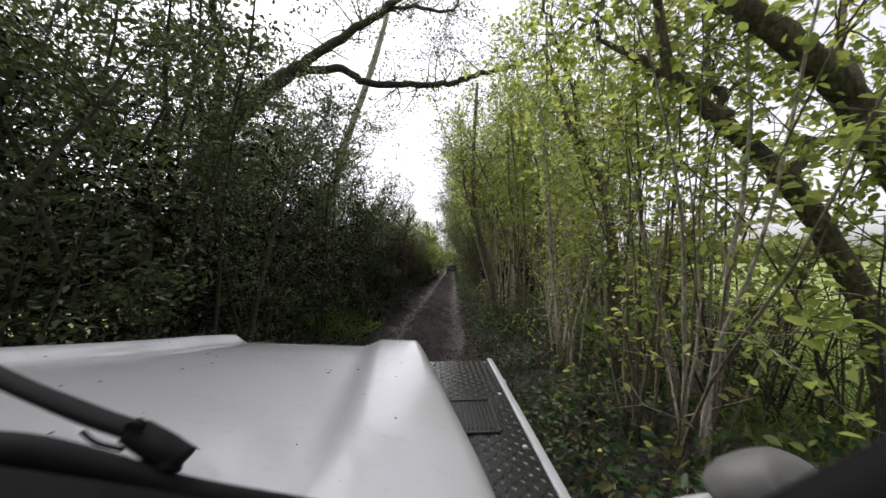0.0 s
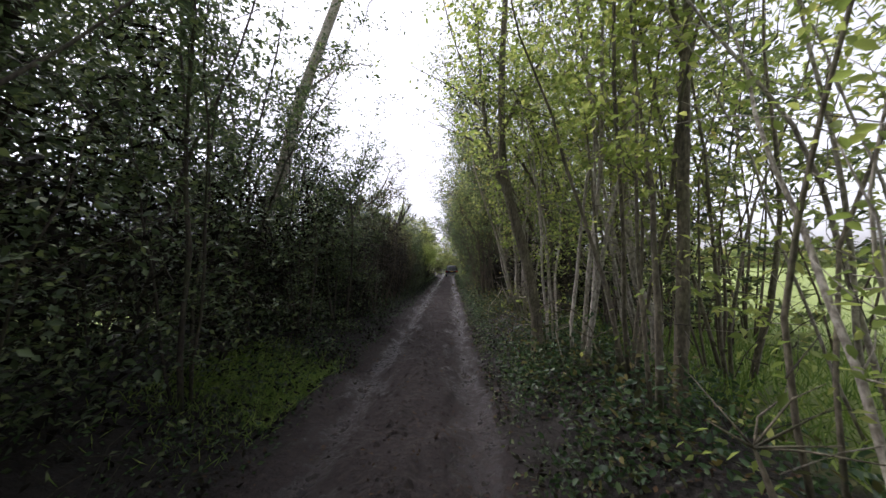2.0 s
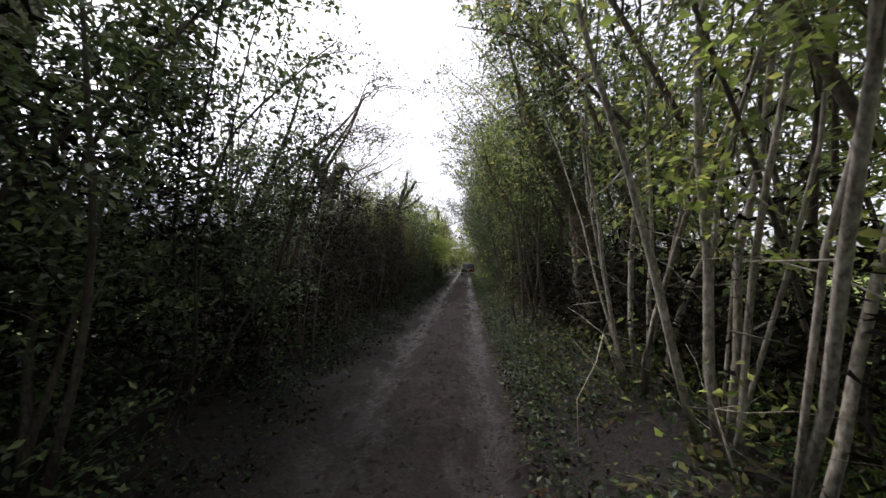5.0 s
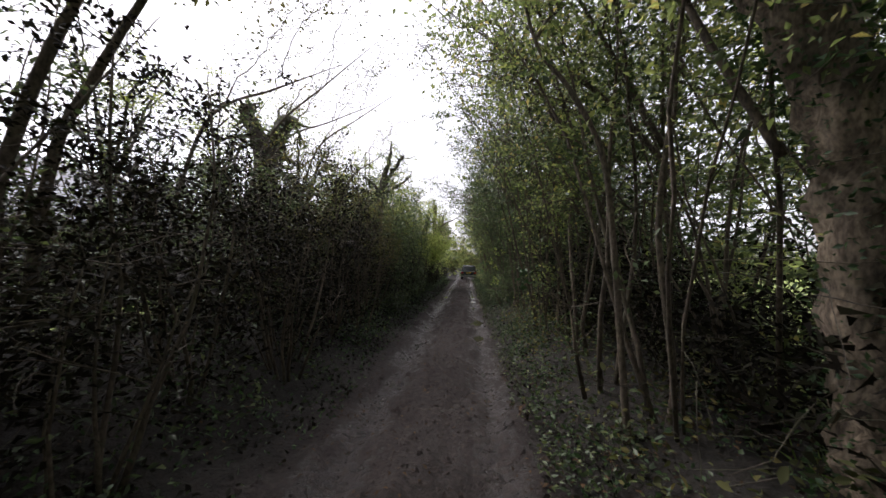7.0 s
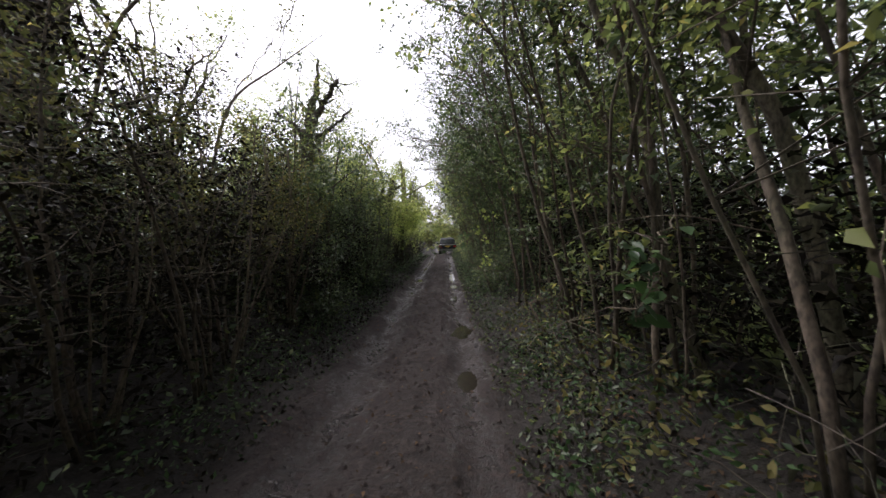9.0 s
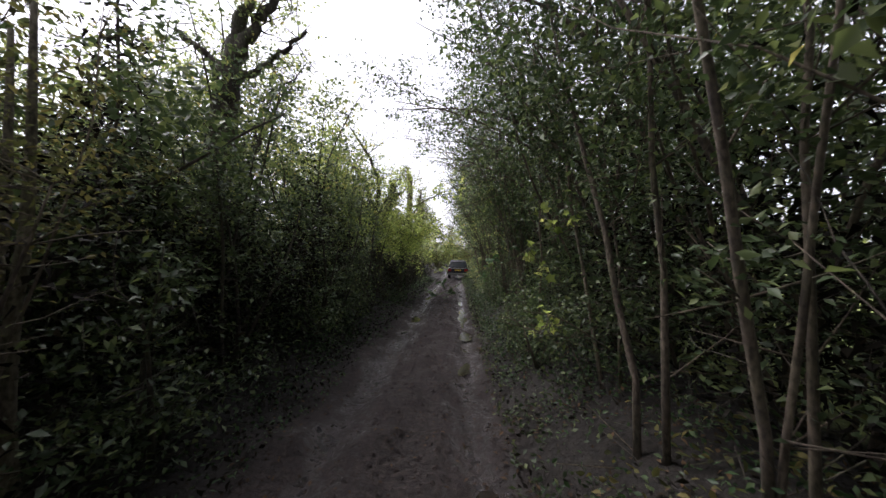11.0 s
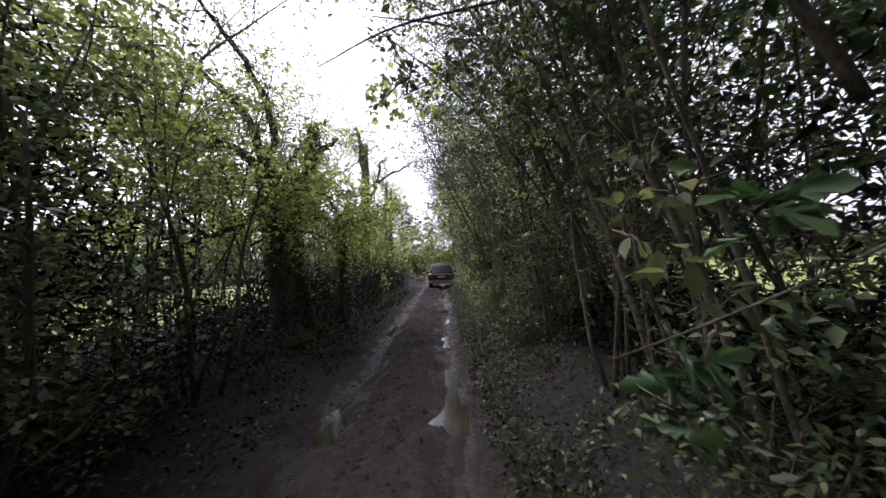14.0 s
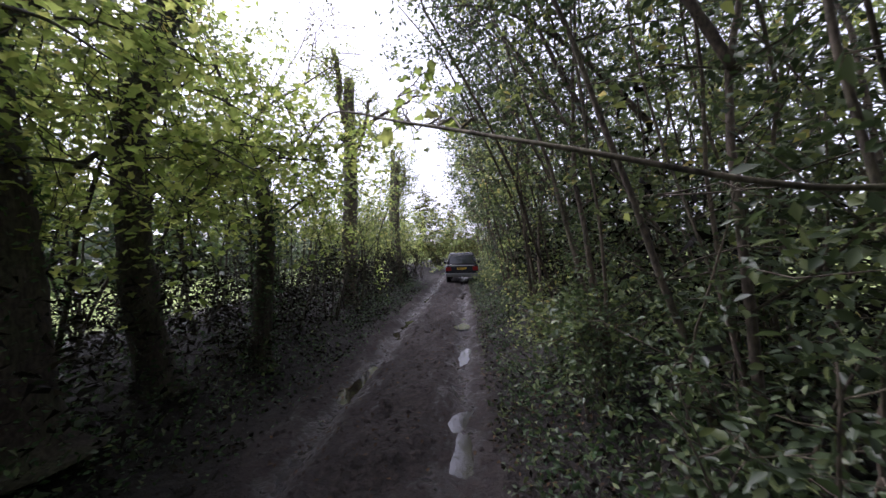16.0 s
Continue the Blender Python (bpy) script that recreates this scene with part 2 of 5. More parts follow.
def build_ground():
    xs = np.concatenate([-np.geomspace(600, 9, 16), np.arange(-8.6, -2.6, 0.3), np.arange(-2.5, 1.3, 0.06), np.arange(1.35, 8.6, 0.3), np.geomspace(9, 600, 18)])
    ys = np.concatenate([-np.geomspace(600, 10, 12), np.arange(-9.6, -1.2, 0.4), np.arange(-1, 62, 0.18), np.arange(62.2, 72, 0.4), np.geomspace(73, 900, 16)])
    gx, gy = np.meshgrid(xs, ys)
    gz = ground_height(gx, gy)
    nx, ny = len(xs), len(ys)
    i, j = np.meshgrid(np.arange(ny - 1), np.arange(nx - 1), indexing="ij")
    f = np.stack([i * nx + j, i * nx + j + 1, (i + 1) * nx + j + 1, (i + 1) * nx + j], -1).reshape(-1, 4)
    m, t, b = material("ground_soil_and_grass", 0.8)
    b.inputs["Specular IOR Level"].default_value = 0.4
    co = t.nodes.new("ShaderNodeTexCoord")
    sp = t.nodes.new("ShaderNodeSeparateXYZ")
    t.links.new(co.outputs["Object"], sp.inputs[0])
    fine, broad, grit, patch = noise_of(t, 14, 6), noise_of(t, 1.3, 5), noise_of(t, 60, 3), noise_of(t, 2.6, 4, (1.4, 0.6, 1))

    def math(op, a, c):
        n = t.nodes.new("ShaderNodeMath")
        n.operation = op
        for s, v in ((0, a), (1, c)):
            if isinstance(v, (int, float)):
                n.inputs[s].default_value = v
            else:
                t.links.new(v, n.inputs[s])
        return n.outputs[0]

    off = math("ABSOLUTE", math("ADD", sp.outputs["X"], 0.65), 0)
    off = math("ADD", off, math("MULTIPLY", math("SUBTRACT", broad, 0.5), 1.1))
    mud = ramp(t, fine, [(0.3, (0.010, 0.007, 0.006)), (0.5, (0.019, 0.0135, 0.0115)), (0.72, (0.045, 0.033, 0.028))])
    # Leaf litter, near-black: the hedges' shade on the verge is in this colour.
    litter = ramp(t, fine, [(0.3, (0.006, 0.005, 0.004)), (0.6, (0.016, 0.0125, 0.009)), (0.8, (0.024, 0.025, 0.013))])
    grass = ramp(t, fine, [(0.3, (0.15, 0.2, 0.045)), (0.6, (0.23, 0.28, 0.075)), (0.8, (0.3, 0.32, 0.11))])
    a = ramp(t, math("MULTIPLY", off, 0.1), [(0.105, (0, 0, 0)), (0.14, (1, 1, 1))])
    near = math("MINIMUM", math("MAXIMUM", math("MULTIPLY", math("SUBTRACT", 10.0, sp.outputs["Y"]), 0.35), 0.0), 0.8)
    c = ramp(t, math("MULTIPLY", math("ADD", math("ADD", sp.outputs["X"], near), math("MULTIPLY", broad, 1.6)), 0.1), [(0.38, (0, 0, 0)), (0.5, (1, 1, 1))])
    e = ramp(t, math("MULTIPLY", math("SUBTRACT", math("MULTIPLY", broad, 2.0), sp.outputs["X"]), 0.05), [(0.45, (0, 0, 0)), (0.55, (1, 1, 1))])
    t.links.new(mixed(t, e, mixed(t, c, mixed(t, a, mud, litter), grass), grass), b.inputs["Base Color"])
    rut = math("ABSOLUTE", math("SUBTRACT", math("ABSOLUTE", math("ADD", sp.outputs["X"], 0.55), 0), 0.74), 0)
    wet = ramp(t, math("ADD", math("MULTIPLY", math("MINIMUM", rut, 0.5), 0.55), math("ADD", math("MULTIPLY", fine, 0.55), math("MULTIPLY", patch, 0.75))), [(0.56, (0.12,) * 3), (0.66, (0.42,) * 3), (0.8, (0.9,) * 3)])
    t.links.new(wet, b.inputs["Roughness"])
    bumped(t, b, math("ADD", fine, math("MULTIPLY", grit, 0.45)), 1.0, 0.05)
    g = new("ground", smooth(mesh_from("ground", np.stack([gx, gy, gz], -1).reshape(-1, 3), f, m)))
    tagged(g, "rutted muddy lane between verges and green field", "ground", kind="structure")


build_ground()


# ---- trees and shrubs ----
def wander(start, way, length, n, bend_amt, lift=0.0):
    p = np.array(start, float)
    d = np.array(way, float)
    d /= np.linalg.norm(d)
    out = [p.copy()]
    for _ in range(n):
        d = d + rng.standard_normal(3) * bend_amt + np.array([0, 0, lift])
        d /= np.linalg.norm(d)
        p = p + d * length / n
        out.append(p.copy())
    return np.array(out)


def kept(line, origin):
    """The line up to where it would reach into the open space."""
    ok = clear(line + origin)
    return line if ok.all() else line[: max(2, int(np.argmin(ok)))]


def crown_points(lines, n, spread):
    """n points in sprays along the outer part of the branches."""
    if n < 700:
        return strewn(lines, n, spread)
    m = n // 14
    c = strewn(lines, m, spread * 0.8)
    pick = rng.integers(0, m, n)
    return c[pick] + rng.standard_normal((n, 3)) * np.array([1, 1, 0.55]) * rng.uniform(0.5, 1.4, (m, 1))[pick] * min(0.13, spread * 0.6)


def strewn(lines, n, spread):
    """n single points along the branches."""
    w = np.array([max(np.linalg.norm(l[-1] - l[0]), 0.1) for l in lines])
    pick = rng.choice(len(lines), n, p=w / w.sum())
    t = rng.uniform(0.1, 1.0, n)
    out = np.empty((n, 3))
    for i, l in enumerate(lines):
        m = pick == i
        if m.any():
            q = t[m] * (len(l) - 1)
            k = np.clip(q.astype(int), 0, len(l) - 2)
            out[m] = l[k] + (l[k + 1] - l[k]) * (q - k)[:, None]
    return out + rng.standard_normal((n, 3)) * spread


def shrub(name, label, category, at, height, stems, count, leaf_mat, bark, size=0.07, spread=0.9, lean=(0, 0), radius=0.03,
          low=0.25, outline=KITE, group="", scatter=0.14, side=7, flat=0.6, reach=1.0, fine=True, bare=0.0):
    """A many-stemmed shrub or coppice: each stem a mesh, its fine twigs and its leaves; bare: below that height few leaves grow."""
    x, y = at
    o = np.array([x, y, float(ground_height(np.array(x), np.array(y))) - 0.05])
    root = thing(name, label, category, tuple(o), group)
    lines, twigs = [], []
    for _ in range(stems):
        a = rng.uniform(0, 2 * np.pi)
        base = np.array([np.cos(a), np.sin(a), 0]) * rng.uniform(0, 0.3) * spread
        h = height * rng.uniform(0.65, 1.05)
        way = (np.cos(a) * 0.22 * spread + lean[0], np.sin(a) * 0.22 * spread + lean[1], 1)
        main = kept(wander(base, way, h, 10, 0.085, 0.015), o)
        if len(main) < 5 and lines:
            continue
        r = radius * rng.uniform(0.5, 1.35)
        v, f = tube(main, np.linspace(r, r * 0.25, len(main)), 6, 0.06)
        child("stem", smooth(mesh_from("stem", v, f, bark)), root)
        lines.append(main[len(main) // 2:] if len(main) > 4 else main)
        for _ in range(side):
            q = rng.uniform(max(low, min(0.5, bare / height)), 0.97)
            s = main[int(q * (len(main) - 0.1))]
            b = rng.uniform(0, 2 * np.pi)
            ln = reach * h * rng.uniform(0.1, 0.26) * (1.25 - 0.5 * q)
            tw = kept(wander(s, (np.cos(b), np.sin(b), rng.uniform(-0.1, 0.8)), ln, 3, 0.24, 0.02), o)
            if fine:
                twigs.append(tube(tw, np.linspace(max(0.005, r * 0.28), 0.0025, len(tw)), 3))
            lines.append(tw)
    if twigs:
        v, f = join(twigs)
        tagged(child("brushwood", smooth(mesh_from("brushwood", v, f, bark)), root), kind="stuff")
    p = crown_points(lines, count, scatter)
    p = p[clear(p + o) & (p[:, 2] > 0.05) & (rng.random(len(p)) < np.clip((p[:, 2] - bare) / 0.8 + 0.5, 0.22, 1))]
    v, f = leaves(p, size, outline, flat)
    child("crown", mesh_from("crown", v, f, leaf_mat), root)
    return root


def tree(name, label, category, trunk, radii, limbs=(), count=0, leaf_mat=None, bark=None, size=0.08, outline=KITE, ivy=0,
         scatter=0.2, twigs=10, twig_len=1.0, group="", knots=0.05, flat=0.6, rooted=True, cut=True):
    """A trunk along given points, limbs along theirs, twigs on the limbs and a crown; ivy: leaves that cling to the trunk."""
    trunk = [np.array(p, float) for p in trunk]
    if rooted:
        b = trunk[0]
        if b[2] > 0.3:
            b = b + (b - trunk[1]) * 0.25
        b[2] = float(ground_height(b[0], b[1])) - 0.08
        trunk[0] = b
    o = trunk[0].copy()
    root = thing(name, label, category, tuple(o), group)
    line = spline(np.array(trunk) - o, 6 * len(trunk))
    rad = np.interp(np.linspace(0, 1, len(line)), np.linspace(0, 1, len(radii)), radii)
    if rooted:
        rad[:4] *= np.array([1.7, 1.35, 1.15, 1.05])
    v, f = tube(line, rad, 12, knots)
    child("trunk", smooth(mesh_from("trunk", v, f, bark)), root)
    lines, fine = [], []
    for pts, r0, r1 in limbs:
        ll = spline(np.array(pts, float) - o, 5 * len(pts))
        ll[1:-1] += rng.standard_normal((len(ll) - 2, 3)) * 0.025
        v, f = tube(ll, np.linspace(r0, r1, len(ll)), 8, knots)
        child("limb", smooth(mesh_from("limb", v, f, bark)), root)
        for _ in range(twigs):
            q = rng.integers(len(ll) // 4, len(ll))
            tw = wander(ll[q], rng.standard_normal(3) + np.array([0, 0, 0.25]), twig_len * rng.uniform(0.3, 1.2), 5, 0.22)
            tw = kept(tw, o) if cut else tw
            fine.append(tube(tw, np.linspace(max(0.006, r1 * 0.45), 0.0025, len(tw)), 3))
            lines.append(tw)
            if len(tw) > 3:
                t2 = wander(tw[len(tw) // 2], rng.standard_normal(3), twig_len * 0.4, 3, 0.2)
                t2 = kept(t2, o) if cut else t2
                fine.append(tube(t2, np.linspace(0.004, 0.002, len(t2)), 3))
                lines.append(t2)
    if fine:
        v, f = join(fine)
        tagged(child("brushwood", smooth(mesh_from("brushwood", v, f, bark)), root), kind="stuff")
    if count and lines:
        p = crown_points(lines, count, scatter)
        p = p[clear(p + o)] if cut else p
        v, f = leaves(p, size, outline, flat)
        child("crown", mesh_from("crown", v, f, leaf_mat), root)
    if ivy:
        q = rng.uniform(0, len(line) - 1.01, ivy)
        k = q.astype(int)
        a = rng.uniform(0, 2 * np.pi, ivy)
        c = line[k] + (line[k + 1] - line[k]) * (q - k)[:, None]
        rr = rad[k] + np.abs(rng.normal(0, 0.1, ivy)) * (0.4 + 0.6 * np.sin(q * 2.1) ** 2)
        v, f = leaves(c + np.stack([np.cos(a) * rr, np.sin(a) * rr, np.zeros(ivy)], -1), 0.055, OVAL if ivy < 1600 else KITE, 0.2)
        child("ivy", mesh_from("ivy", v, f, LEAF_IVY), root, "dark glossy ivy clinging to the trunk")
    return root


def marked_trees():
    """The trees that stand out from the hedges, along the lane."""
    tree("ivy_clad_tree", "dark leaning tree clad in ivy, arching over the lane", "tree",
         [(-7.2, 9.5, 0.3), (-7.0, 9.5, 1.9), (-6.75, 9.5, 3.3), (-6.2, 9.5, 5.0), (-5.1, 9.6, 6.2), (-4.2, 9.8, 7.1)], [0.3, 0.27, 0.2],
         [([(-4.2, 9.8, 7.1), (-3.0, 10.5, 7.55), (-2.2, 10.57, 7.16), (-1.0, 10.57, 7.08), (0.3, 10.57, 7.06), (1.1, 10.6, 7.33), (2.0, 10.6, 7.5), (3.0, 10.6, 8.0)], 0.13, 0.05),
          ([(-4.2, 9.8, 7.1), (-3.3, 9.7, 7.6), (-2.1, 9.6, 8.25), (-1.2, 9.5, 8.8), (-0.2, 9.4, 9.6)], 0.15, 0.06),
          ([(-1.5, 9.6, 8.7), (-0.7, 10.2, 9.1), (0.33, 10.5, 9.15), (0.55, 10.6, 9.8)], 0.06, 0.03),
          ([(-6.2, 9.5, 5.0), (-5.2, 8.4, 6.3), (-4.6, 7.2, 7.2), (-4.4, 6.0, 8.0)], 0.12, 0.04),
          ([(-5.1, 9.6, 6.2), (-5.4, 11.0, 6.8), (-5.0, 12.2, 7.2)], 0.1, 0.03)],
         9000, LEAF_HOLLY, BARK_DARK, 0.08, ivy=1500, twigs=26, twig_len=1.7, cut=False, scatter=0.3)
    tree("ash_pole", "pale straight leaning ash trunk, bare, with ivy low down", "tree",
         [(-6.3, 15.5, 0.3), (-5.6, 15.5, 2.5), (-4.9, 15.4, 4.6), (-4.49, 15.4, 6.26), (-3.92, 15.4, 7.95), (-3.3, 15.4, 9.65), (-2.8, 15.4, 11.2), (-2.3, 15.4, 13.0), (-1.9, 15.4, 14.6)], [0.19, 0.18, 0.15, 0.12, 0.04],
         [([(-4.3, 15.4, 6.8), (-3.6, 15.2, 7.2), (-2.9, 15.1, 7.5), (-2.2, 15.0, 7.4)], 0.04, 0.015)],
         260, LEAF_HAZEL, BARK_PALE, 0.09, ivy=1300, twigs=9, twig_len=0.7)
    tree("coppice_tree", "slender grey-green trunk on the bank, forked above", "tree",
         [(1.42, 11.15, 0.4), (1.39, 11.15, 0.96), (1.26, 11.12, 1.74), (1.06, 11.1, 2.53), (0.94, 11.1, 3.08), (0.88, 11.2, 3.9), (0.95, 11.4, 5.6), (1.1, 11.5, 7.5)], [0.1, 0.085, 0.072, 0.045],
         [([(1.0, 11.1, 2.75), (0.8, 11.2, 3.4), (0.62, 11.4, 4.2), (0.56, 11.6, 5.5), (0.5, 11.9, 7.0)], 0.055, 0.02),
          ([(0.9, 11.2, 4.1), (1.5, 11.5, 5.2), (2.0, 11.9, 6.4)], 0.04, 0.015)],
         2600, LEAF_MAPLE, BARK_GREY, 0.09, OVAL, twigs=18, twig_len=1.2)
    tree("sycamore_sapling", "thin pale crooked stem beside the lane", "tree",
         [(2.75, 10.0, 0.5), (2.72, 10.0, 1.04), (2.52, 10.0, 1.5), (2.41, 10.0, 2.44), (2.43, 10.0, 3.47), (2.39, 10.0, 4.27), (2.2, 10.0, 6.0)], [0.07, 0.06, 0.05, 0.02],
         [([(2.42, 10.0, 2.9), (2.1, 10.0, 3.8), (1.9, 10.1, 5.0)], 0.03, 0.012)], 1500, LEAF_MAPLE, BARK_PALE, 0.09, OVAL, twigs=16)
    tree("straight_trunk_tree", "straight upright brown-grey trunk in the coppice", "tree",
         [(2.06, 8.4, 0.3), (2.1, 8.4, 0.9), (2.14, 8.4, 1.58), (2.2, 8.4, 2.92), (2.27, 8.4, 3.97), (2.45, 8.4, 5.6), (2.5, 8.4, 7.5)], [0.066, 0.058, 0.048, 0.025],
         [([(2.25, 8.4, 3.6), (2.0, 8.3, 4.6), (1.6, 8.2, 5.6)], 0.03, 0.012), ([(2.3, 8.4, 4.4), (2.9, 8.6, 5.4), (3.2, 8.8, 6.6)], 0.035, 0.012)], 2600, LEAF_MAPLE, BARK_GREY, 0.09, OVAL, twigs=18, twig_len=1.2)
    tree("hedge_maple", "grey field maple trunk leaning over the bank", "tree",
         [(2.68, 5.6, 0.3), (2.64, 5.6, 0.8), (2.61, 5.6, 2.07), (2.45, 5.6, 3.01), (2.05, 5.6, 3.8), (1.7, 5.7, 5.2)], [0.1, 0.085, 0.06, 0.03],
         [([(2.5, 5.6, 2.8), (3.0, 5.8, 3.9), (3.4, 6.1, 5.2)], 0.045, 0.015), ([(2.3, 5.6, 3.4), (1.9, 5.2, 4.4), (1.5, 4.9, 5.4)], 0.04, 0.015)], 2100, LEAF_MAPLE, BARK_GREY, 0.08, OVAL, twigs=26, twig_len=1.4, scatter=0.25)
    tree("leaning_maple", "brown leaning maple trunk by the open field", "tree",
         [(3.75, 3.0, 0.2), (3.6, 3.0, 0.7), (3.48, 3.0, 1.31), (3.21, 3.0, 1.9), (2.93, 3.0, 2.36), (2.51, 3.0, 2.81), (2.16, 3.0, 3.14), (1.98, 3.0, 3.5), (1.9, 3.0, 4.6)], [0.11, 0.095, 0.08, 0.055, 0.03],
         [([(2.93, 3.0, 2.36), (3.3, 3.2, 2.75), (3.9, 3.4, 2.85), (4.4, 3.6, 3.2)], 0.05, 0.015), ([(2.2, 3.0, 3.1), (1.9, 3.3, 3.6), (1.5, 3.6, 4.2)], 0.05, 0.015),
          ([(2.51, 3.0, 2.81), (2.7, 3.5, 3.5), (3.0, 4.0, 4.4)], 0.05, 0.02)],
         1300, LEAF_MAPLE, BARK_GREY, 0.075, LOBED, twigs=22, twig_len=1.2, scatter=0.25)
    tree("leaning_maple", "thick brown maple limb slanting over the verge", "tree",
         [(4.2, 2.7, 0.2), (4.0, 2.7, 1.0), (3.6, 2.65, 1.9), (3.22, 2.6, 2.5), (2.99, 2.6, 2.91), (2.62, 2.6, 3.31), (2.32, 2.6, 3.54), (1.9, 2.6, 3.9), (1.3, 2.6, 4.8)], [0.13, 0.11, 0.1, 0.08, 0.04],
         [([(2.99, 2.6, 2.91), (3.3, 2.9, 3.5), (3.7, 3.2, 4.2)], 0.06, 0.02), ([(2.5, 2.6, 3.4), (2.4, 3.1, 4.2), (2.2, 3.8, 5.0)], 0.05, 0.02), ([(1.9, 2.6, 3.9), (1.5, 3.4, 4.4), (1.3, 4.2, 5.0)], 0.05, 0.02)],
         1400, LEAF_MAPLE, BARK_GREY, 0.08, LOBED, twigs=18, twig_len=1.1)
    tree("old_ivy_tree", "stout old trunk with pale bark showing between ivy", "tree",
         [(2.55, 19.5, 0.3), (2.48, 19.5, 0.7), (2.37, 19.5, 1.81), (2.28, 19.5, 2.66), (1.98, 19.5, 3.47), (1.69, 19.5, 4.0), (1.38, 19.5, 4.5), (1.0, 19.6, 5.6)], [0.3, 0.24, 0.21, 0.18, 0.1],
         [([(2.1, 19.5, 3.2), (2.6, 19.7, 4.1), (2.9, 20.0, 5.4)], 0.1, 0.03), ([(1.4, 19.5, 4.5), (1.6, 19.9, 5.4), (1.5, 20.3, 6.6)], 0.08, 0.03), ([(1.4, 19.5, 4.5), (0.9, 18.8, 5.2), (0.5, 18.2, 6.2)], 0.06, 0.02)],
         2200, LEAF_IVY, BARK_OLD, 0.08, ivy=3600, twigs=14, twig_len=1.1, knots=0.16)
    tree("bowed_tree", "pale bowed trunk curving up behind the ivy tree", "tree",
         [(2.8, 19.2, 0.4), (2.89, 19.3, 1.0), (3.04, 19.3, 1.73), (3.19, 19.3, 2.53), (3.15, 19.3, 3.17), (2.9, 19.3, 3.6), (2.54, 19.3, 4.04), (2.1, 19.3, 4.6), (1.6, 19.2, 5.6)], [0.16, 0.15, 0.13, 0.07],
         [([(2.6, 19.3, 4.0), (2.9, 19.0, 5.0), (3.0, 18.7, 6.0)], 0.06, 0.02), ([(1.9, 19.3, 4.9), (1.5, 18.6, 5.5), (1.2, 18.0, 6.2)], 0.05, 0.02)], 2200, LEAF_IVY, BARK_OLD, 0.08, ivy=300, twigs=14, twig_len=1.0, knots=0.09)
    tree("leaning_trunk_tree", "grey leaning trunk among the hollies", "tree",
         [(2.85, 39.6, 0.3), (2.73, 39.6, 0.68), (2.31, 39.6, 1.27), (2.19, 39.6, 1.86), (2.06, 39.6, 2.41), (1.8, 39.6, 2.94), (1.6, 39.6, 3.4), (1.2, 39.7, 4.6)], [0.09, 0.075, 0.06, 0.035],
         [([(1.9, 39.6, 2.8), (2.3, 40.0, 3.6), (2.6, 40.3, 4.6)], 0.05, 0.02)], 1500, LEAF_HOLLY, BARK_GREY, 0.08, ivy=100, twigs=12)
    tree("leaning_stem_tree", "slender brown stem leaning towards the lane", "tree",
         [(2.3, 25.2, 0.3), (2.2, 25.2, 0.72), (1.91, 25.2, 1.66), (1.82, 25.2, 2.48), (1.63, 25.2, 3.18), (1.39, 25.2, 3.7), (0.9, 25.3, 5.2)], [0.06, 0.05, 0.045, 0.02],
         [([(1.6, 25.2, 3.2), (1.8, 25.6, 4.2), (1.9, 25.9, 5.2)], 0.03, 0.01)], 700, LEAF_HAZEL, BARK_GREY, 0.08, twigs=10)
    tree("leaning_stem_tree", "long grey stem slanting up through the hollies", "tree",
         [(3.1, 24.6, 0.3), (2.93, 24.6, 0.6), (2.68, 24.6, 1.74), (2.43, 24.6, 2.58), (2.15, 24.6, 3.07), (1.85, 24.6, 3.6), (1.3, 24.6, 5.0)], [0.075, 0.065, 0.05, 0.02],
         [([(2.2, 24.6, 3.0), (2.4, 24.9, 4.0), (2.6, 25.2, 5.0)], 0.03, 0.01)], 700, LEAF_HOLLY, BARK_GREY, 0.08, twigs=10)
    for pts in ([(1.35, 20.6, 0.4), (1.3, 20.6, 0.95), (1.21, 20.6, 2.12), (1.1, 20.6, 2.93), (0.8, 20.6, 3.54), (0.47, 20.7, 4.1), (0.2, 20.8, 5.4)],
                [(1.8, 20.7, 0.4), (1.76, 20.6, 0.92), (1.63, 20.6, 2.12), (1.7, 20.6, 2.99), (1.78, 20.6, 3.6), (1.7, 20.7, 5.6)],
                [(2.2, 22.3, 0.4), (2.1, 22.3, 1.2), (1.7, 22.3, 2.6), (1.2, 22.4, 4.2), (0.8, 22.5, 5.8)]):
        e = np.array(pts[-2])
        tree("coppice_stem_tree", "tall thin brown coppice stem", "tree", pts, [0.034, 0.03, 0.025, 0.012],
             [([tuple(e), tuple(e + np.array([0.3, 0.4, 0.7])), tuple(e + np.array([0.4, 0.8, 1.5]))], 0.02, 0.008)], 900, LEAF_HAZEL, BARK_HAZEL, 0.075, twigs=16, group="tall coppice stems", knots=0.09)
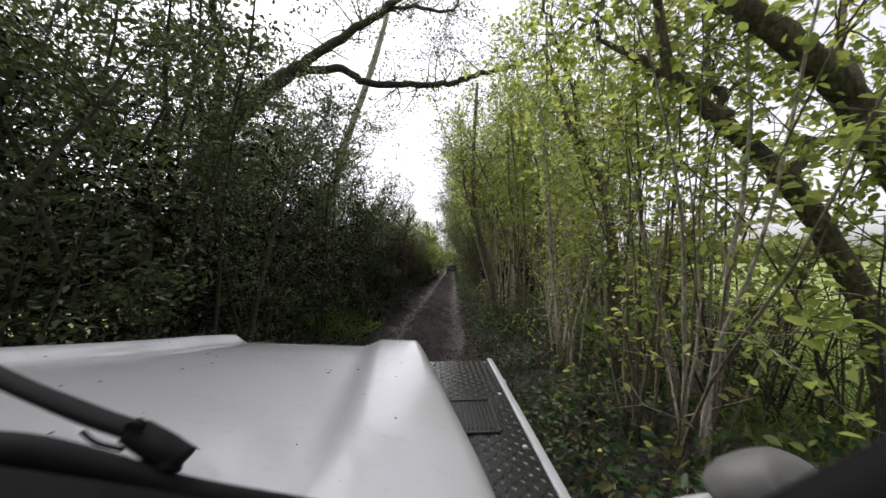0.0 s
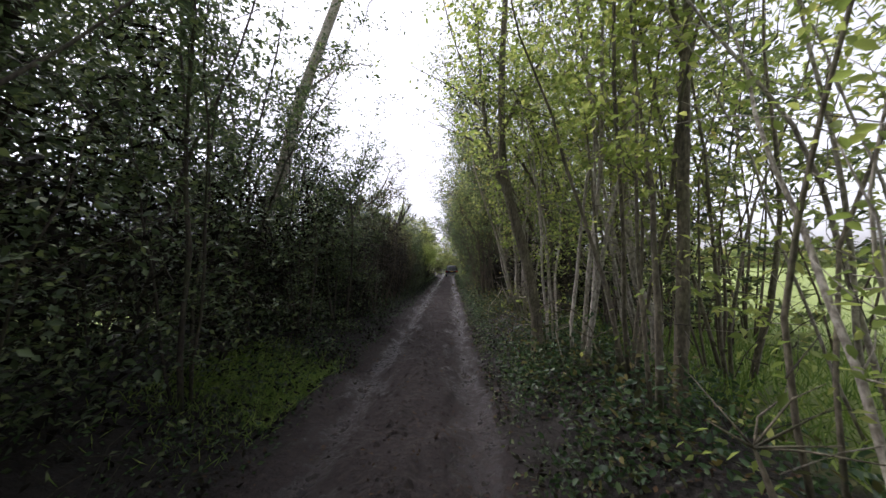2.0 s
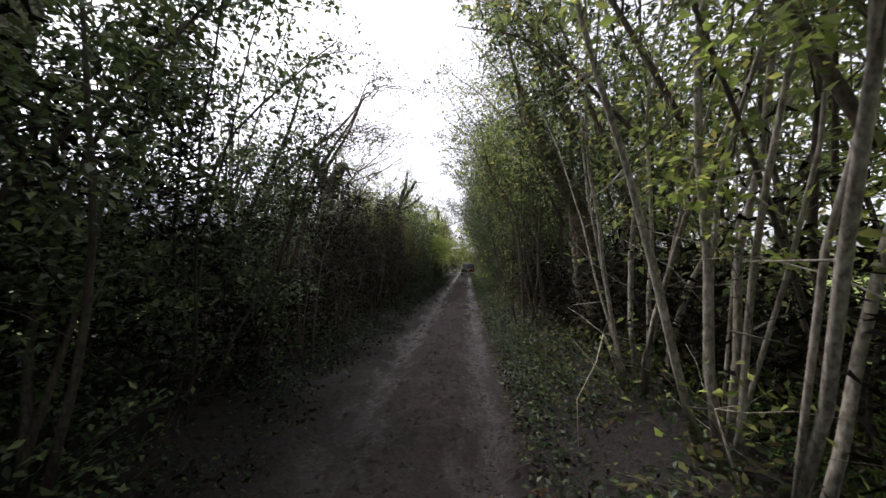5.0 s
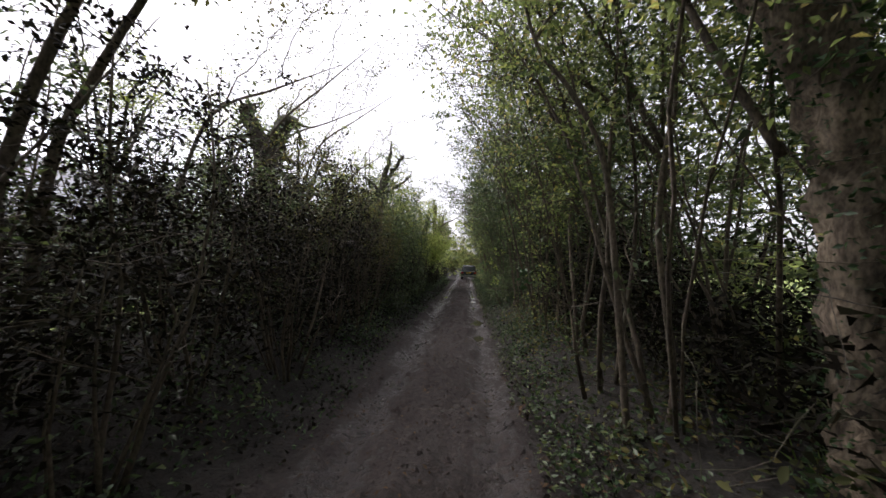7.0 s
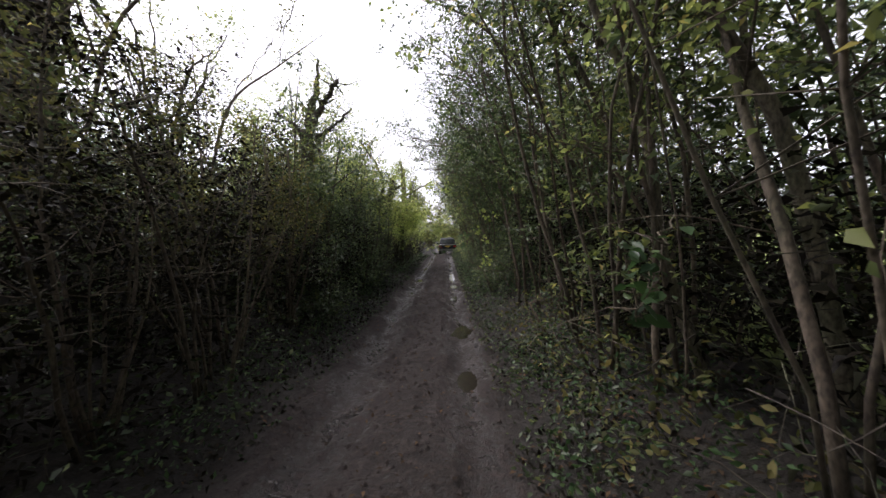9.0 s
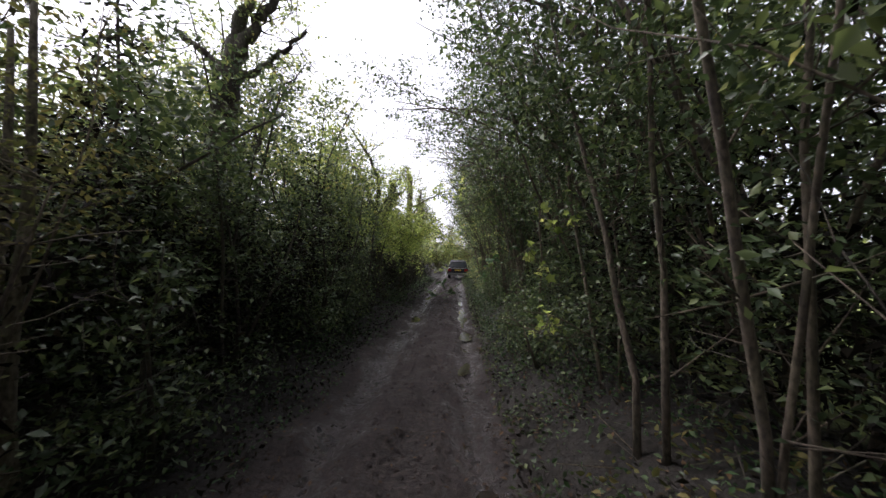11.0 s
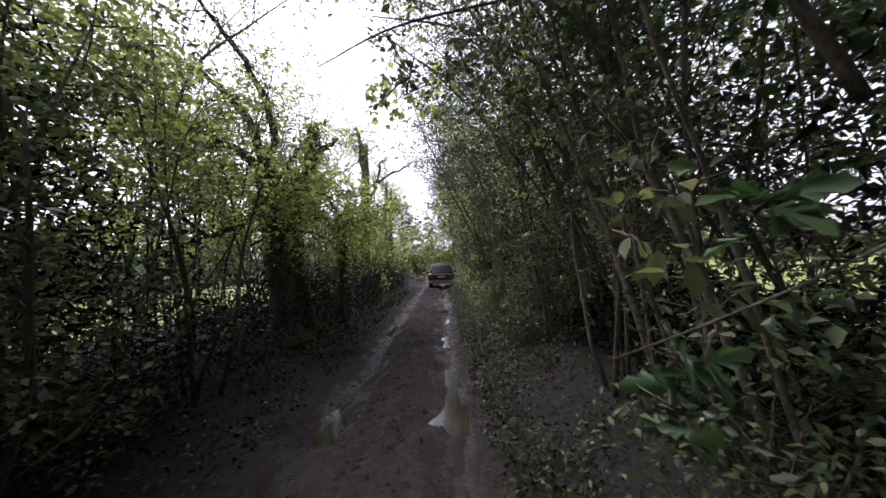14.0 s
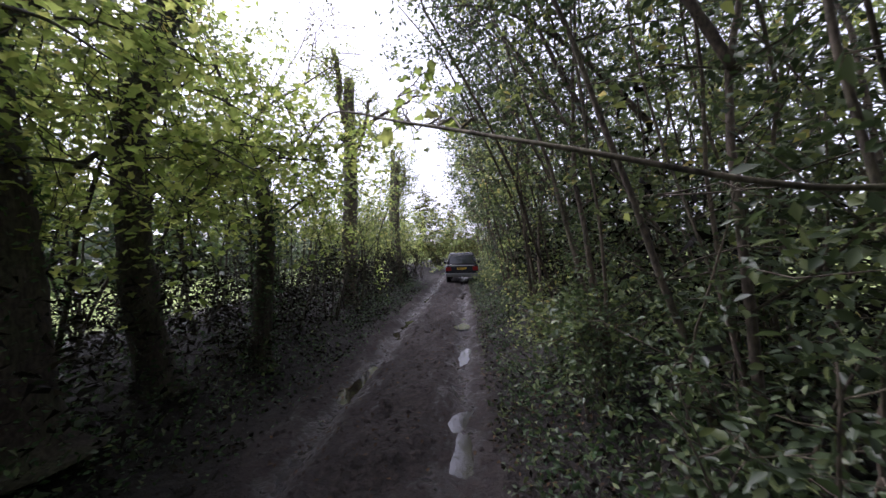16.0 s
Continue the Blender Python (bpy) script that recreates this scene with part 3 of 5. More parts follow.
    for pts in ([(-3.95, 19.5, 0.3), (-3.85, 19.5, 0.8), (-3.78, 19.5, 1.69), (-3.45, 19.5, 2.96), (-2.98, 19.5, 3.98), (-2.62, 19.5, 4.6), (-2.3, 19.5, 5.4)],
                [(-5.2, 19.2, 0.3), (-4.92, 19.2, 1.49), (-4.55, 19.2, 2.56), (-4.09, 19.2, 3.4), (-3.38, 19.2, 4.05), (-2.7, 19.2, 4.6), (-2.2, 19.2, 5.2)],
                [(-4.45, 20.3, 0.3), (-4.4, 20.3, 0.9), (-4.2, 20.3, 2.73), (-3.85, 20.3, 3.5), (-3.26, 20.3, 4.5), (-2.8, 20.3, 5.2), (-2.5, 20.3, 6.0)],
                [(-4.6, 18.2, 0.3), (-4.4, 18.2, 1.5), (-3.9, 18.3, 3.0), (-3.4, 18.4, 4.2), (-3.1, 18.5, 5.6)]):
        a, b = np.array(pts[-3]), np.array(pts[-1])
        tree("slanting_thorn", "thin slanting stem with sparse small leaves against the sky", "tree", pts, [0.055, 0.05, 0.035, 0.012],
             [([tuple(a), tuple(a + np.array([0.2, 0.5, 0.5])), tuple(a + np.array([0.9, 0.9, 0.8]))], 0.02, 0.006), ([tuple(b), tuple(b + np.array([0.5, 0.2, 0.3])), tuple(b + np.array([1.1, 0.5, 0.35]))], 0.014, 0.005)],
             420, LEAF_AUTUMN, BARK_HAZEL, 0.07, twigs=14, twig_len=0.8, group="slanting thorns", scatter=0.1)
    tree("pollard_tree", "ivy-clad pollard with two sawn stubs like a fork", "tree",
         [(-5.75, 27.3, 0.3), (-5.8, 27.3, 0.9), (-5.98, 27.3, 2.44), (-6.1, 27.3, 4.39)], [0.4, 0.34, 0.32],
         [([(-6.1, 27.3, 4.3), (-6.3, 27.3, 5.2), (-6.56, 27.3, 5.76), (-6.81, 27.3, 6.33)], 0.26, 0.2), ([(-6.05, 27.3, 4.3), (-5.9, 27.3, 5.0), (-5.73, 27.3, 5.49), (-5.44, 27.3, 6.0)], 0.27, 0.24)],
         1500, LEAF_HAZEL, BARK_DARK, 0.075, ivy=5200, twigs=14, twig_len=1.2, scatter=0.3)
    tree("broken_trunk_tree", "broken ivy trunk splintered at the top", "tree",
         [(-4.4, 32.5, 0.3), (-4.3, 32.5, 0.9), (-4.2, 32.5, 1.5), (-4.0, 32.5, 3.4), (-3.9, 32.5, 5.0)], [0.3, 0.27, 0.24, 0.2],
         [([(-3.9, 32.5, 4.9), (-3.7, 32.5, 5.8), (-3.55, 32.5, 6.4), (-3.5, 32.5, 7.0)], 0.14, 0.03), ([(-3.88, 32.5, 4.9), (-3.5, 32.5, 5.6), (-3.2, 32.5, 6.1), (-2.95, 32.5, 6.4)], 0.12, 0.05),
          ([(-3.9, 32.5, 4.7), (-3.4, 32.5, 4.95), (-2.98, 32.5, 5.24), (-2.6, 32.5, 5.6)], 0.07, 0.03), ([(-4.0, 32.5, 4.7), (-4.3, 32.4, 5.2), (-4.7, 32.3, 5.5)], 0.07, 0.03)],
         1500, LEAF_HAZEL, BARK_DARK, 0.075, ivy=1500, twigs=16, twig_len=1.0, knots=0.12)
    for x, y, h in ((-6.4, 30.3, 7.2), (-8.7, 29.0, 7.9), (-9.6, 26.0, 7.6), (-5.0, 34.6, 6.8)):
        lines = [([(x, y, h * 0.45), (x + dx * 0.5, y + dy * 0.5, h * 0.75), (x + dx, y + dy, h * q)], 0.05, 0.012) for dx, dy, q in ((1.3, 0.5, 0.95), (-1.2, 0.4, 0.9), (0.3, -1.3, 1.0), (0.5, 1.4, 0.92), (-0.3, 0.2, 1.08), (1.7, -0.8, 0.8))]
        tree("field_maple", "field maple with thin yellow-green crown above the hedge", "tree", [(x - 0.2, y, 0.3), (x - 0.1, y, 1.5), (x, y, 3.0), (x + 0.1, y, h * 0.6)], [0.12, 0.1, 0.08, 0.05],
             lines, 3300, LEAF_HAZEL if h < 7.3 else LEAF_MAPLE, BARK_DARK, 0.08, twigs=22, twig_len=1.5, group="maples above the hedge", scatter=0.2)
    for x, y in ((-3.35, 28.7), (-3.05, 29.0), (-3.6, 29.3)):
        tree("bare_sapling", "pale bare sapling stem at the hedge foot", "tree", [(x, y, 0.3), (x - 0.03, y, 1.2), (x + 0.05, y, 2.2), (x + 0.02, y, 3.6)], [0.05, 0.045, 0.02],
             [([(x, y, 1.7), (x - 0.25, y - 0.1, 1.95), (x - 0.15, y - 0.1, 2.5)], 0.02, 0.008)], 120, LEAF_AUTUMN, BARK_GREY, 0.06, twigs=5, twig_len=0.5, group="bare saplings")
    tree("hollow_ivy_tree", "dark crooked ivy tree forking over the bank", "tree",
         [(-3.15, 41.9, 0.3), (-3.24, 41.9, 0.7), (-3.38, 41.9, 2.03), (-3.53, 41.9, 3.16), (-3.58, 41.9, 3.9)], [0.3, 0.25, 0.22, 0.2],
         [([(-3.55, 41.9, 3.7), (-3.89, 41.9, 4.1), (-4.3, 41.9, 4.4), (-5.0, 41.8, 4.8), (-6.0, 41.6, 5.3)], 0.12, 0.03), ([(-3.5, 41.9, 3.1), (-4.1, 41.8, 2.76), (-4.7, 41.7, 2.5), (-5.2, 41.6, 2.9)], 0.09, 0.03),
          ([(-3.53, 41.9, 3.7), (-3.89, 41.8, 4.93), (-4.51, 41.6, 5.7), (-5.5, 41.3, 6.3)], 0.11, 0.03), ([(-3.55, 41.9, 3.7), (-3.3, 41.6, 4.8), (-3.6, 41.0, 5.9), (-4.2, 40.4, 6.8)], 0.1, 0.03),
          ([(-3.4, 41.9, 3.6), (-3.1, 42.3, 4.4), (-2.9, 42.8, 4.9)], 0.07, 0.02)],
         8000, LEAF_HAZEL, BARK_DARK, 0.064, ivy=2000, twigs=30, twig_len=1.7, scatter=0.25)
    tree("sawn_pollard", "crooked pollard with a sawn bare top", "tree",
         [(-3.2, 43.2, 0.3), (-3.3, 43.2, 0.7), (-3.47, 43.2, 1.83), (-3.46, 43.2, 3.29), (-3.15, 43.2, 4.15), (-3.05, 43.2, 4.8), (-3.0, 43.2, 5.35)], [0.2, 0.17, 0.15, 0.13],
         [([(-3.02, 43.2, 5.2), (-2.9, 43.2, 5.38), (-2.6, 43.2, 5.45)], 0.07, 0.02), ([(-3.14, 43.2, 4.3), (-2.9, 43.2, 4.6), (-2.71, 43.2, 4.76), (-2.4, 43.2, 4.98)], 0.09, 0.05)],
         700, LEAF_MAPLE, BARK_DARK, 0.08, ivy=2200, twigs=14, twig_len=0.9, knots=0.12)
    tree("ivy_stump_tree", "short dark ivy trunk in the hedge", "tree", [(-2.85, 44.6, 0.3), (-2.8, 44.6, 0.8), (-2.72, 44.6, 1.65), (-2.7, 44.6, 2.4), (-2.8, 44.6, 3.1)], [0.16, 0.14, 0.12, 0.08],
         [([(-2.7, 44.6, 3.2), (-3.2, 44.6, 4.0), (-3.5, 44.7, 5.0)], 0.06, 0.02)], 1500, LEAF_MAPLE, BARK_DARK, 0.09, ivy=1600, twigs=16, twig_len=1.3)
    tree("sawn_trunk_tree", "tall pale sawn trunk with short stubs", "tree", [(-3.3, 50.4, 0.3), (-3.25, 50.4, 1.1), (-3.2, 50.4, 3.32), (-3.15, 50.4, 5.08), (-3.15, 50.4, 7.2)], [0.24, 0.22, 0.2, 0.16],
         [([(-3.0, 49.4, 5.5), (-3.12, 49.4, 6.96), (-3.26, 49.4, 7.6)], 0.1, 0.05), ([(-3.0, 49.2, 4.95), (-2.6, 49.1, 5.1), (-2.03, 49.0, 5.39), (-1.3, 49.0, 5.75), (-0.7, 49.0, 6.0)], 0.08, 0.02), ([(-2.9, 49.4, 4.4), (-2.5, 49.5, 5.2), (-2.3, 49.6, 6.2)], 0.07, 0.04)],
         3600, LEAF_MAPLE, BARK_HAZEL, 0.08, ivy=2600, twigs=26, twig_len=1.3, knots=0.12, scatter=0.25)
    for x, y, h in ((-3.4, 58.6, 7.3), (-3.0, 57.5, 6.4), (-3.8, 60.2, 6.0)):
        tree("sawn_trunk_tree", "pale sawn trunk standing above the hedge", "tree", [(x + 0.05, y, 0.3), (x, y, 1.2), (x - 0.05, y, 3.5), (x + 0.05, y, h)], [0.17, 0.15, 0.12],
             [([(x, y, h * 0.7), (x + 0.3, y, h * 0.8), (x + 0.4, y, h * 0.95)], 0.06, 0.04)], 2400, LEAF_HAZEL, BARK_HAZEL, 0.09, ivy=1500, twigs=24, twig_len=1.5, group="sawn trunks", knots=0.1)
    tree("fallen_branch", "long bare branch hanging out across the lane", "branch",
         [(3.0, 40.2, 1.55), (1.67, 40.25, 1.85), (1.1, 40.25, 1.9), (0.55, 40.4, 2.07), (0.0, 40.9, 2.35), (-0.55, 41.5, 2.65), (-0.9, 41.9, 2.6)], [0.0095, 0.009, 0.007, 0.004],
         [([(0.3, 40.7, 2.28), (0.0, 41.3, 2.5), (-0.2, 41.9, 2.9)], 0.006, 0.003)], 40, LEAF_MAPLE, BARK_GREY, 0.085, LOBED, twigs=6, twig_len=0.45, rooted=False, cut=False, scatter=0.05)
    tree("hanging_sprig", "maple sprig with pale green leaves hanging over the lane", "branch",
         [(1.6, 39.9, 5.6), (0.9, 39.7, 5.0), (0.26, 39.5, 4.55), (-0.13, 39.4, 4.38), (-0.5, 39.4, 4.2)], [0.018, 0.012, 0.006],
         [([(-0.13, 39.4, 4.38), (-0.46, 39.4, 4.06), (-0.47, 39.4, 3.6), (-0.28, 39.4, 3.3)], 0.006, 0.003), ([(-0.2, 39.4, 4.35), (-0.6, 39.4, 4.35), (-0.95, 39.4, 4.1)], 0.006, 0.003), ([(0.3, 39.5, 4.6), (0.2, 39.4, 4.2), (0.0, 39.4, 3.9)], 0.006, 0.003)],
         120, LEAF_MAPLE, BARK_HAZEL, 0.12, LOBED, twigs=7, twig_len=0.35, rooted=False, cut=False, scatter=0.07, flat=0.3)
    shoot = tree("holly_sprig", "long green holly shoot with spiny leaves bent over the lane", "branch",
         [(1.5, 31.4, 2.4), (0.77, 31.15, 1.95), (0.3, 31.1, 1.72), (0.0, 31.1, 1.55), (-0.25, 31.1, 1.42), (-0.4, 31.1, 1.37)], [0.006, 0.0045, 0.004, 0.003],
         [([(-0.08, 31.1, 1.5), (-0.16, 31.12, 1.52), (-0.22, 31.1, 1.55)], 0.003, 0.002), ([(-0.1, 31.1, 1.48), (-0.14, 31.08, 1.42), (-0.18, 31.06, 1.36)], 0.003, 0.002), ([(-0.25, 31.1, 1.42), (-0.34, 31.1, 1.44), (-0.42, 31.1, 1.46)], 0.003, 0.002),
          ([(0.6, 31.13, 1.87), (0.66, 31.1, 1.98), (0.74, 31.1, 2.05)], 0.003, 0.002)],
         26, LEAF_IVY, GREEN_STEM, 0.075, SPIKY, twigs=1, twig_len=0.05, rooted=False, cut=False, scatter=0.015, flat=0.3)
    for at in ((0.36, 31.12, 1.78), (0.42, 31.11, 1.86), (0.5, 31.12, 1.85), (0.56, 31.12, 1.84), (0.48, 31.1, 1.92), (0.62, 31.13, 1.9)):
        v, f = leaves([Vector(at) - shoot.location], 0.1, SPIKY, 0.25, 0.0)
        child("leaf", mesh_from("leaf", v, f, LEAF_IVY), shoot)
    for y, z in ((23.6, 1.9), (35.6, 2.3)):
        tree("holly_sprig", "leafy twig reaching out of the hedge", "branch", [(1.5, y, z - 0.1), (1.1, y + 0.1, z), (0.75, y + 0.2, z - 0.05), (0.5, y + 0.25, z - 0.2)], [0.0045, 0.0035, 0.002],
             [([(1.1, y + 0.1, z), (0.9, y - 0.1, z - 0.2), (0.75, y - 0.2, z - 0.45)], 0.005, 0.003)], 40, LEAF_IVY if y < 30 else LEAF_HAZEL, BARK_HAZEL, 0.09, OVAL, twigs=5, twig_len=0.3, rooted=False, cut=False, group="twigs reaching into the lane", scatter=0.04)
    tree("maple_sprig", "sprig of fresh lobed leaves leaning out of the hedge", "branch",
         [(1.7, 30.55, 2.5), (1.15, 30.45, 2.2), (0.8, 30.4, 2.05), (0.6, 30.4, 1.9)], [0.005, 0.004, 0.002],
         [([(1.15, 30.45, 2.2), (0.95, 30.4, 2.3), (0.75, 30.35, 2.35)], 0.004, 0.002), ([(0.8, 30.4, 2.05), (0.85, 30.4, 1.85), (0.8, 30.4, 1.7)], 0.004, 0.002)],
         34, LEAF_MAPLE, BARK_HAZEL, 0.09, LOBED, twigs=4, twig_len=0.22, rooted=False, cut=False, scatter=0.03, flat=0.3)
    tree("maple_sprig", "low sprig of yellow-green leaves over the verge", "branch",
         [(1.5, 30.3, 1.0), (1.0, 30.2, 1.3), (0.62, 30.15, 1.38)], [0.008, 0.006, 0.003],
         [([(1.0, 30.2, 1.3), (0.85, 30.25, 1.2), (0.7, 30.3, 1.15)], 0.004, 0.002)], 22, LEAF_MAPLE, BARK_HAZEL, 0.085, LOBED, twigs=4, twig_len=0.2, rooted=False, cut=False, scatter=0.03)
    tree("holly_sprig", "dark leafy twig hanging over the lane against the sky", "branch",
         [(1.3, 36.5, 3.7), (0.4, 36.25, 3.35), (-0.15, 36.1, 3.12), (-0.55, 36.0, 2.85)], [0.012, 0.008, 0.003],
         [([(0.0, 36.15, 3.2), (-0.2, 36.1, 3.4), (-0.45, 36.0, 3.45)], 0.004, 0.002), ([(-0.15, 36.1, 3.12), (-0.15, 36.0, 2.9), (-0.05, 36.0, 2.7)], 0.004, 0.002), ([(0.5, 36.25, 3.4), (0.3, 36.1, 3.1), (0.2, 36.0, 2.85)], 0.004, 0.002)],
         90, LEAF_HOLLY, BARK_HAZEL, 0.07, OVAL, twigs=6, twig_len=0.3, rooted=False, cut=False, scatter=0.04, flat=0.3)
    tree("holly_sprig", "holly twig sticking far out of the hedge", "branch",
         [(1.5, 34.9, 1.95), (0.9, 34.78, 1.74), (0.6, 34.75, 1.64), (0.38, 34.72, 1.58)], [0.004, 0.003, 0.002],
         [([(0.9, 34.78, 1.74), (0.8, 34.8, 1.85), (0.62, 34.8, 1.92)], 0.004, 0.002), ([(0.6, 34.75, 1.64), (0.55, 34.8, 1.5), (0.45, 34.8, 1.42)], 0.004, 0.002)],
         30, LEAF_IVY, BARK_HAZEL, 0.085, SPIKY, twigs=3, twig_len=0.16, rooted=False, cut=False, scatter=0.02, flat=0.3)
    tree("bent_stick", "pale dead stick bent over the verge", "branch", [(0.95, 9.6, 1.11), (1.2, 9.6, 1.27), (1.41, 9.6, 1.25), (1.75, 9.6, 0.9), (1.95, 9.6, 0.2)], [0.005, 0.007, 0.008], (), 0, None, BARK_GREY, rooted=False)


def crowd(row, y):
    """How much denser than usual the inner rows of the hedge grow."""
    if row == 0:
        return 1.0
    if 29 < y < 38.5:
        return 1.7
    if 5 < y < 11:
        return 1.2 if row > 1 else 0.9
    return (2.0 if row > 1 else 1.5) if -2 < y < 17.5 else 1.0


def hedges():
    g = "hedge of the lane"
    for y in np.arange(-8, 66, 1.3):
        k = rng.random()
        top = np.interp(y, [-5, 8, 17.2, 18.6, 21.5, 24, 30, 36, 42, 50, 68], [8.8, 7.6, 7.2, 3.8, 3.6, 4.3, 4.8, 5.8, 4.6, 4.4, 5.0])
        holly = y < 17 or 29 < y < 38.5
        far = 0.5 if y > 48 else 1.0
        for row, x in ((0, -2.95), (1, -4.5), (2, -6.6), (3, -9.0)):
            if row == 0 and (39.2 < y < 46.5 or 9.0 < y < 11.8) or row > 0 and y < -2:
                continue
            if row == 3 and (17 < y < 24 or y > 38) or row == 2 and 18.5 < y < 24:
                continue
            h = top * rng.uniform(0.8, 1.1) * (1.0, 1.1, 1.12 if y < 38 else 0.7, 1.3 if y < 16 else 1.05)[row]
            at = (x + rng.uniform(-0.35, 0.3), y + rng.uniform(-0.45, 0.45))
            n = int((3900, 2200, 2600, 1600)[row] * far * (0.5 if y < -1 else 1) * (0.8 if row == 1 and 18.5 < y < 22.5 else crowd(row, y)))
            s = (1.0, 1.4, 1.9, 2.6)[row] / far**0.5
            if holly:
                shrub("holly_bush", "dense dark green holly bush beside the lane", "bush", at, h, 4 if row < 2 else 3, n, LEAF_HAZEL if row and y > 28 and k < 0.5 else LEAF_HOLLY, BARK_DARK, 0.078 * s, 1.1, (0.03, 0), 0.03, 0.04, KITE if row < 2 else BLADE, g, side=13, scatter=0.22 + 0.04 * row, fine=row < 2)
            elif y > 38.5 and row < (3 if y < 50 else 2):
                shrub("maple_bush", "field maple bush with yellow-green leaves", "bush", at, h * (0.8, 1.4 if y < 48 else 1.0, 2.3)[row], 4, int(n * (0.5, 1.2 if y < 48 else 0.5, 0.8)[row]), LEAF_MAPLE if k < 0.45 else LEAF_HAZEL, BARK_DARK, 0.072 * s, 1.0, (0.05, 0), 0.026, 0.45, group=g, side=11, scatter=0.2, fine=y < 50, bare=2.0)
            else:
                # The front row partly takes the near-black leaves that hold the hedge's shade.
                shrub("thorn_bush", "tangled thorn bush with small dull green leaves", "bush", at, h, 8 if row < 2 else 3, n, (LEAF_AUTUMN if k < 0.4 else LEAF_SHADED_BRAMBLE) if row == 0 else LEAF_AUTUMN if row == 1 and k < 0.5 else LEAF_HOLLY, BARK_HAZEL, 0.058 * s, 1.0, (0.05, 0), 0.02, 0.3 if row == 0 else 0.04, KITE if row < 2 else BLADE, g, side=12, scatter=0.17 + 0.04 * row, fine=row < 2, bare=0.4 if row else 1.8)
    for x, y, h in ((1.55, 40.4, 1.7), (1.75, 41.3, 2.0), (1.5, 42.3, 1.6), (1.9, 40.9, 2.3), (1.6, 43.4, 1.9), (1.35, 35.4, 1.3), (1.3, 33.6, 1.2)):
        shrub("bramble_bush", "low leafy bush crowding the lane's edge", "bush", (x, y), h, 7, 1700, LEAF_HOLLY, BARK_HAZEL, 0.06, 1.5, (0, 0), 0.012, 0.1, OVAL, "bushes at the lane's edge", 0.14, 8)
    g = "coppice along the field"
    for y in np.arange(2.7, 6.6, 0.42):
        shrub("sapling_clump", "clump of thin straight saplings with small leaves", "shrub", (rng.uniform(1.55, 2.5), y), rng.uniform(3.6, 5.4), 6, 560, LEAF_MAPLE, BARK_PALE if rng.random() < 0.5 else BARK_GREY, 0.075, 0.55, (0, 0), 0.02, 0.12, OVAL, "sapling clumps", 0.14, 7, bare=0.9)
    for x, y in ((2.7, 3.1), (3.1, 2.7), (3.3, 3.7), (2.9, 4.3), (3.6, 4.6)):
        shrub("thorn_scrub", "low thorn scrub of dark bare crooked twigs", "shrub", (x, y), rng.uniform(1.3, 1.8), 9, 90, LEAF_MAPLE, BARK_DARK, 0.05, 1.9, (0.15, 0), 0.012, 0.1, OVAL, "scrub on the field edge", 0.06, 9, reach=1.8)
    for y in np.arange(3.0, 66, 1.2):
        for row, x in ((0, 1.7), (1, 3.0), (2, 4.6), (3, 6.6)):
            if row == 0 and (16.4 < y < 20.2 or 38.0 < y < 39.4):
                continue
            at = (x + rng.uniform(-0.3, 0.35), y + rng.uniform(-0.45, 0.45))
            if y < 6.3:
                if row == 0:
                    shrub("sapling_clump", "clump of thin saplings with fresh green leaves", "shrub", at, 4.4, 6, 1000, LEAF_MAPLE, BARK_GREY, 0.08, 1.0, (0.05, 0), 0.012, 0.25, OVAL, "sapling clumps", 0.14, 7, bare=0.9)
                elif row == 1:
                    shrub("sapling_clump", "clump of bare crooked twigs above the field edge", "shrub", at, 2.9, 10, 950, LEAF_MAPLE, BARK_HAZEL, 0.08, 1.4, (0.1, 0), 0.012, 0.25, OVAL, "sapling clumps", 0.12, 7, bare=0.6)
            elif y < 18 and (row == 0 or y < 10.5):
                if row > 1 or row == 1 and y < 7.5:
                    continue
                h = rng.uniform(6.5, 8.5)
                shrub("hazel_coppice", "hazel coppice of thin pale stems with fresh green leaves", "shrub", at, h, (9, 6)[row], (3300 if y > 11 else 1500, 2200 if y > 9 else 1300)[row], LEAF_MAPLE if y < 15 else LEAF_HAZEL, BARK_GREY if rng.random() < 0.35 else BARK_PALE, (0.08, 0.09)[row], 0.85, (-0.13, 0), 0.028, 0.22, KITE, g, 0.22, 8, bare=1.5 if y > 8 else 0.6)
            else:
                h = rng.uniform(6.5, 9.5)
                dark = rng.random() < (0.92 if 26 < y < 38 else 0.7 if y > 24 else 0.15 if y < 17 else 0.5)
                if row == 3 and (y < 38 and rng.random() < 0.3 or y > 54) or row > 1 and y < 11:
                    continue
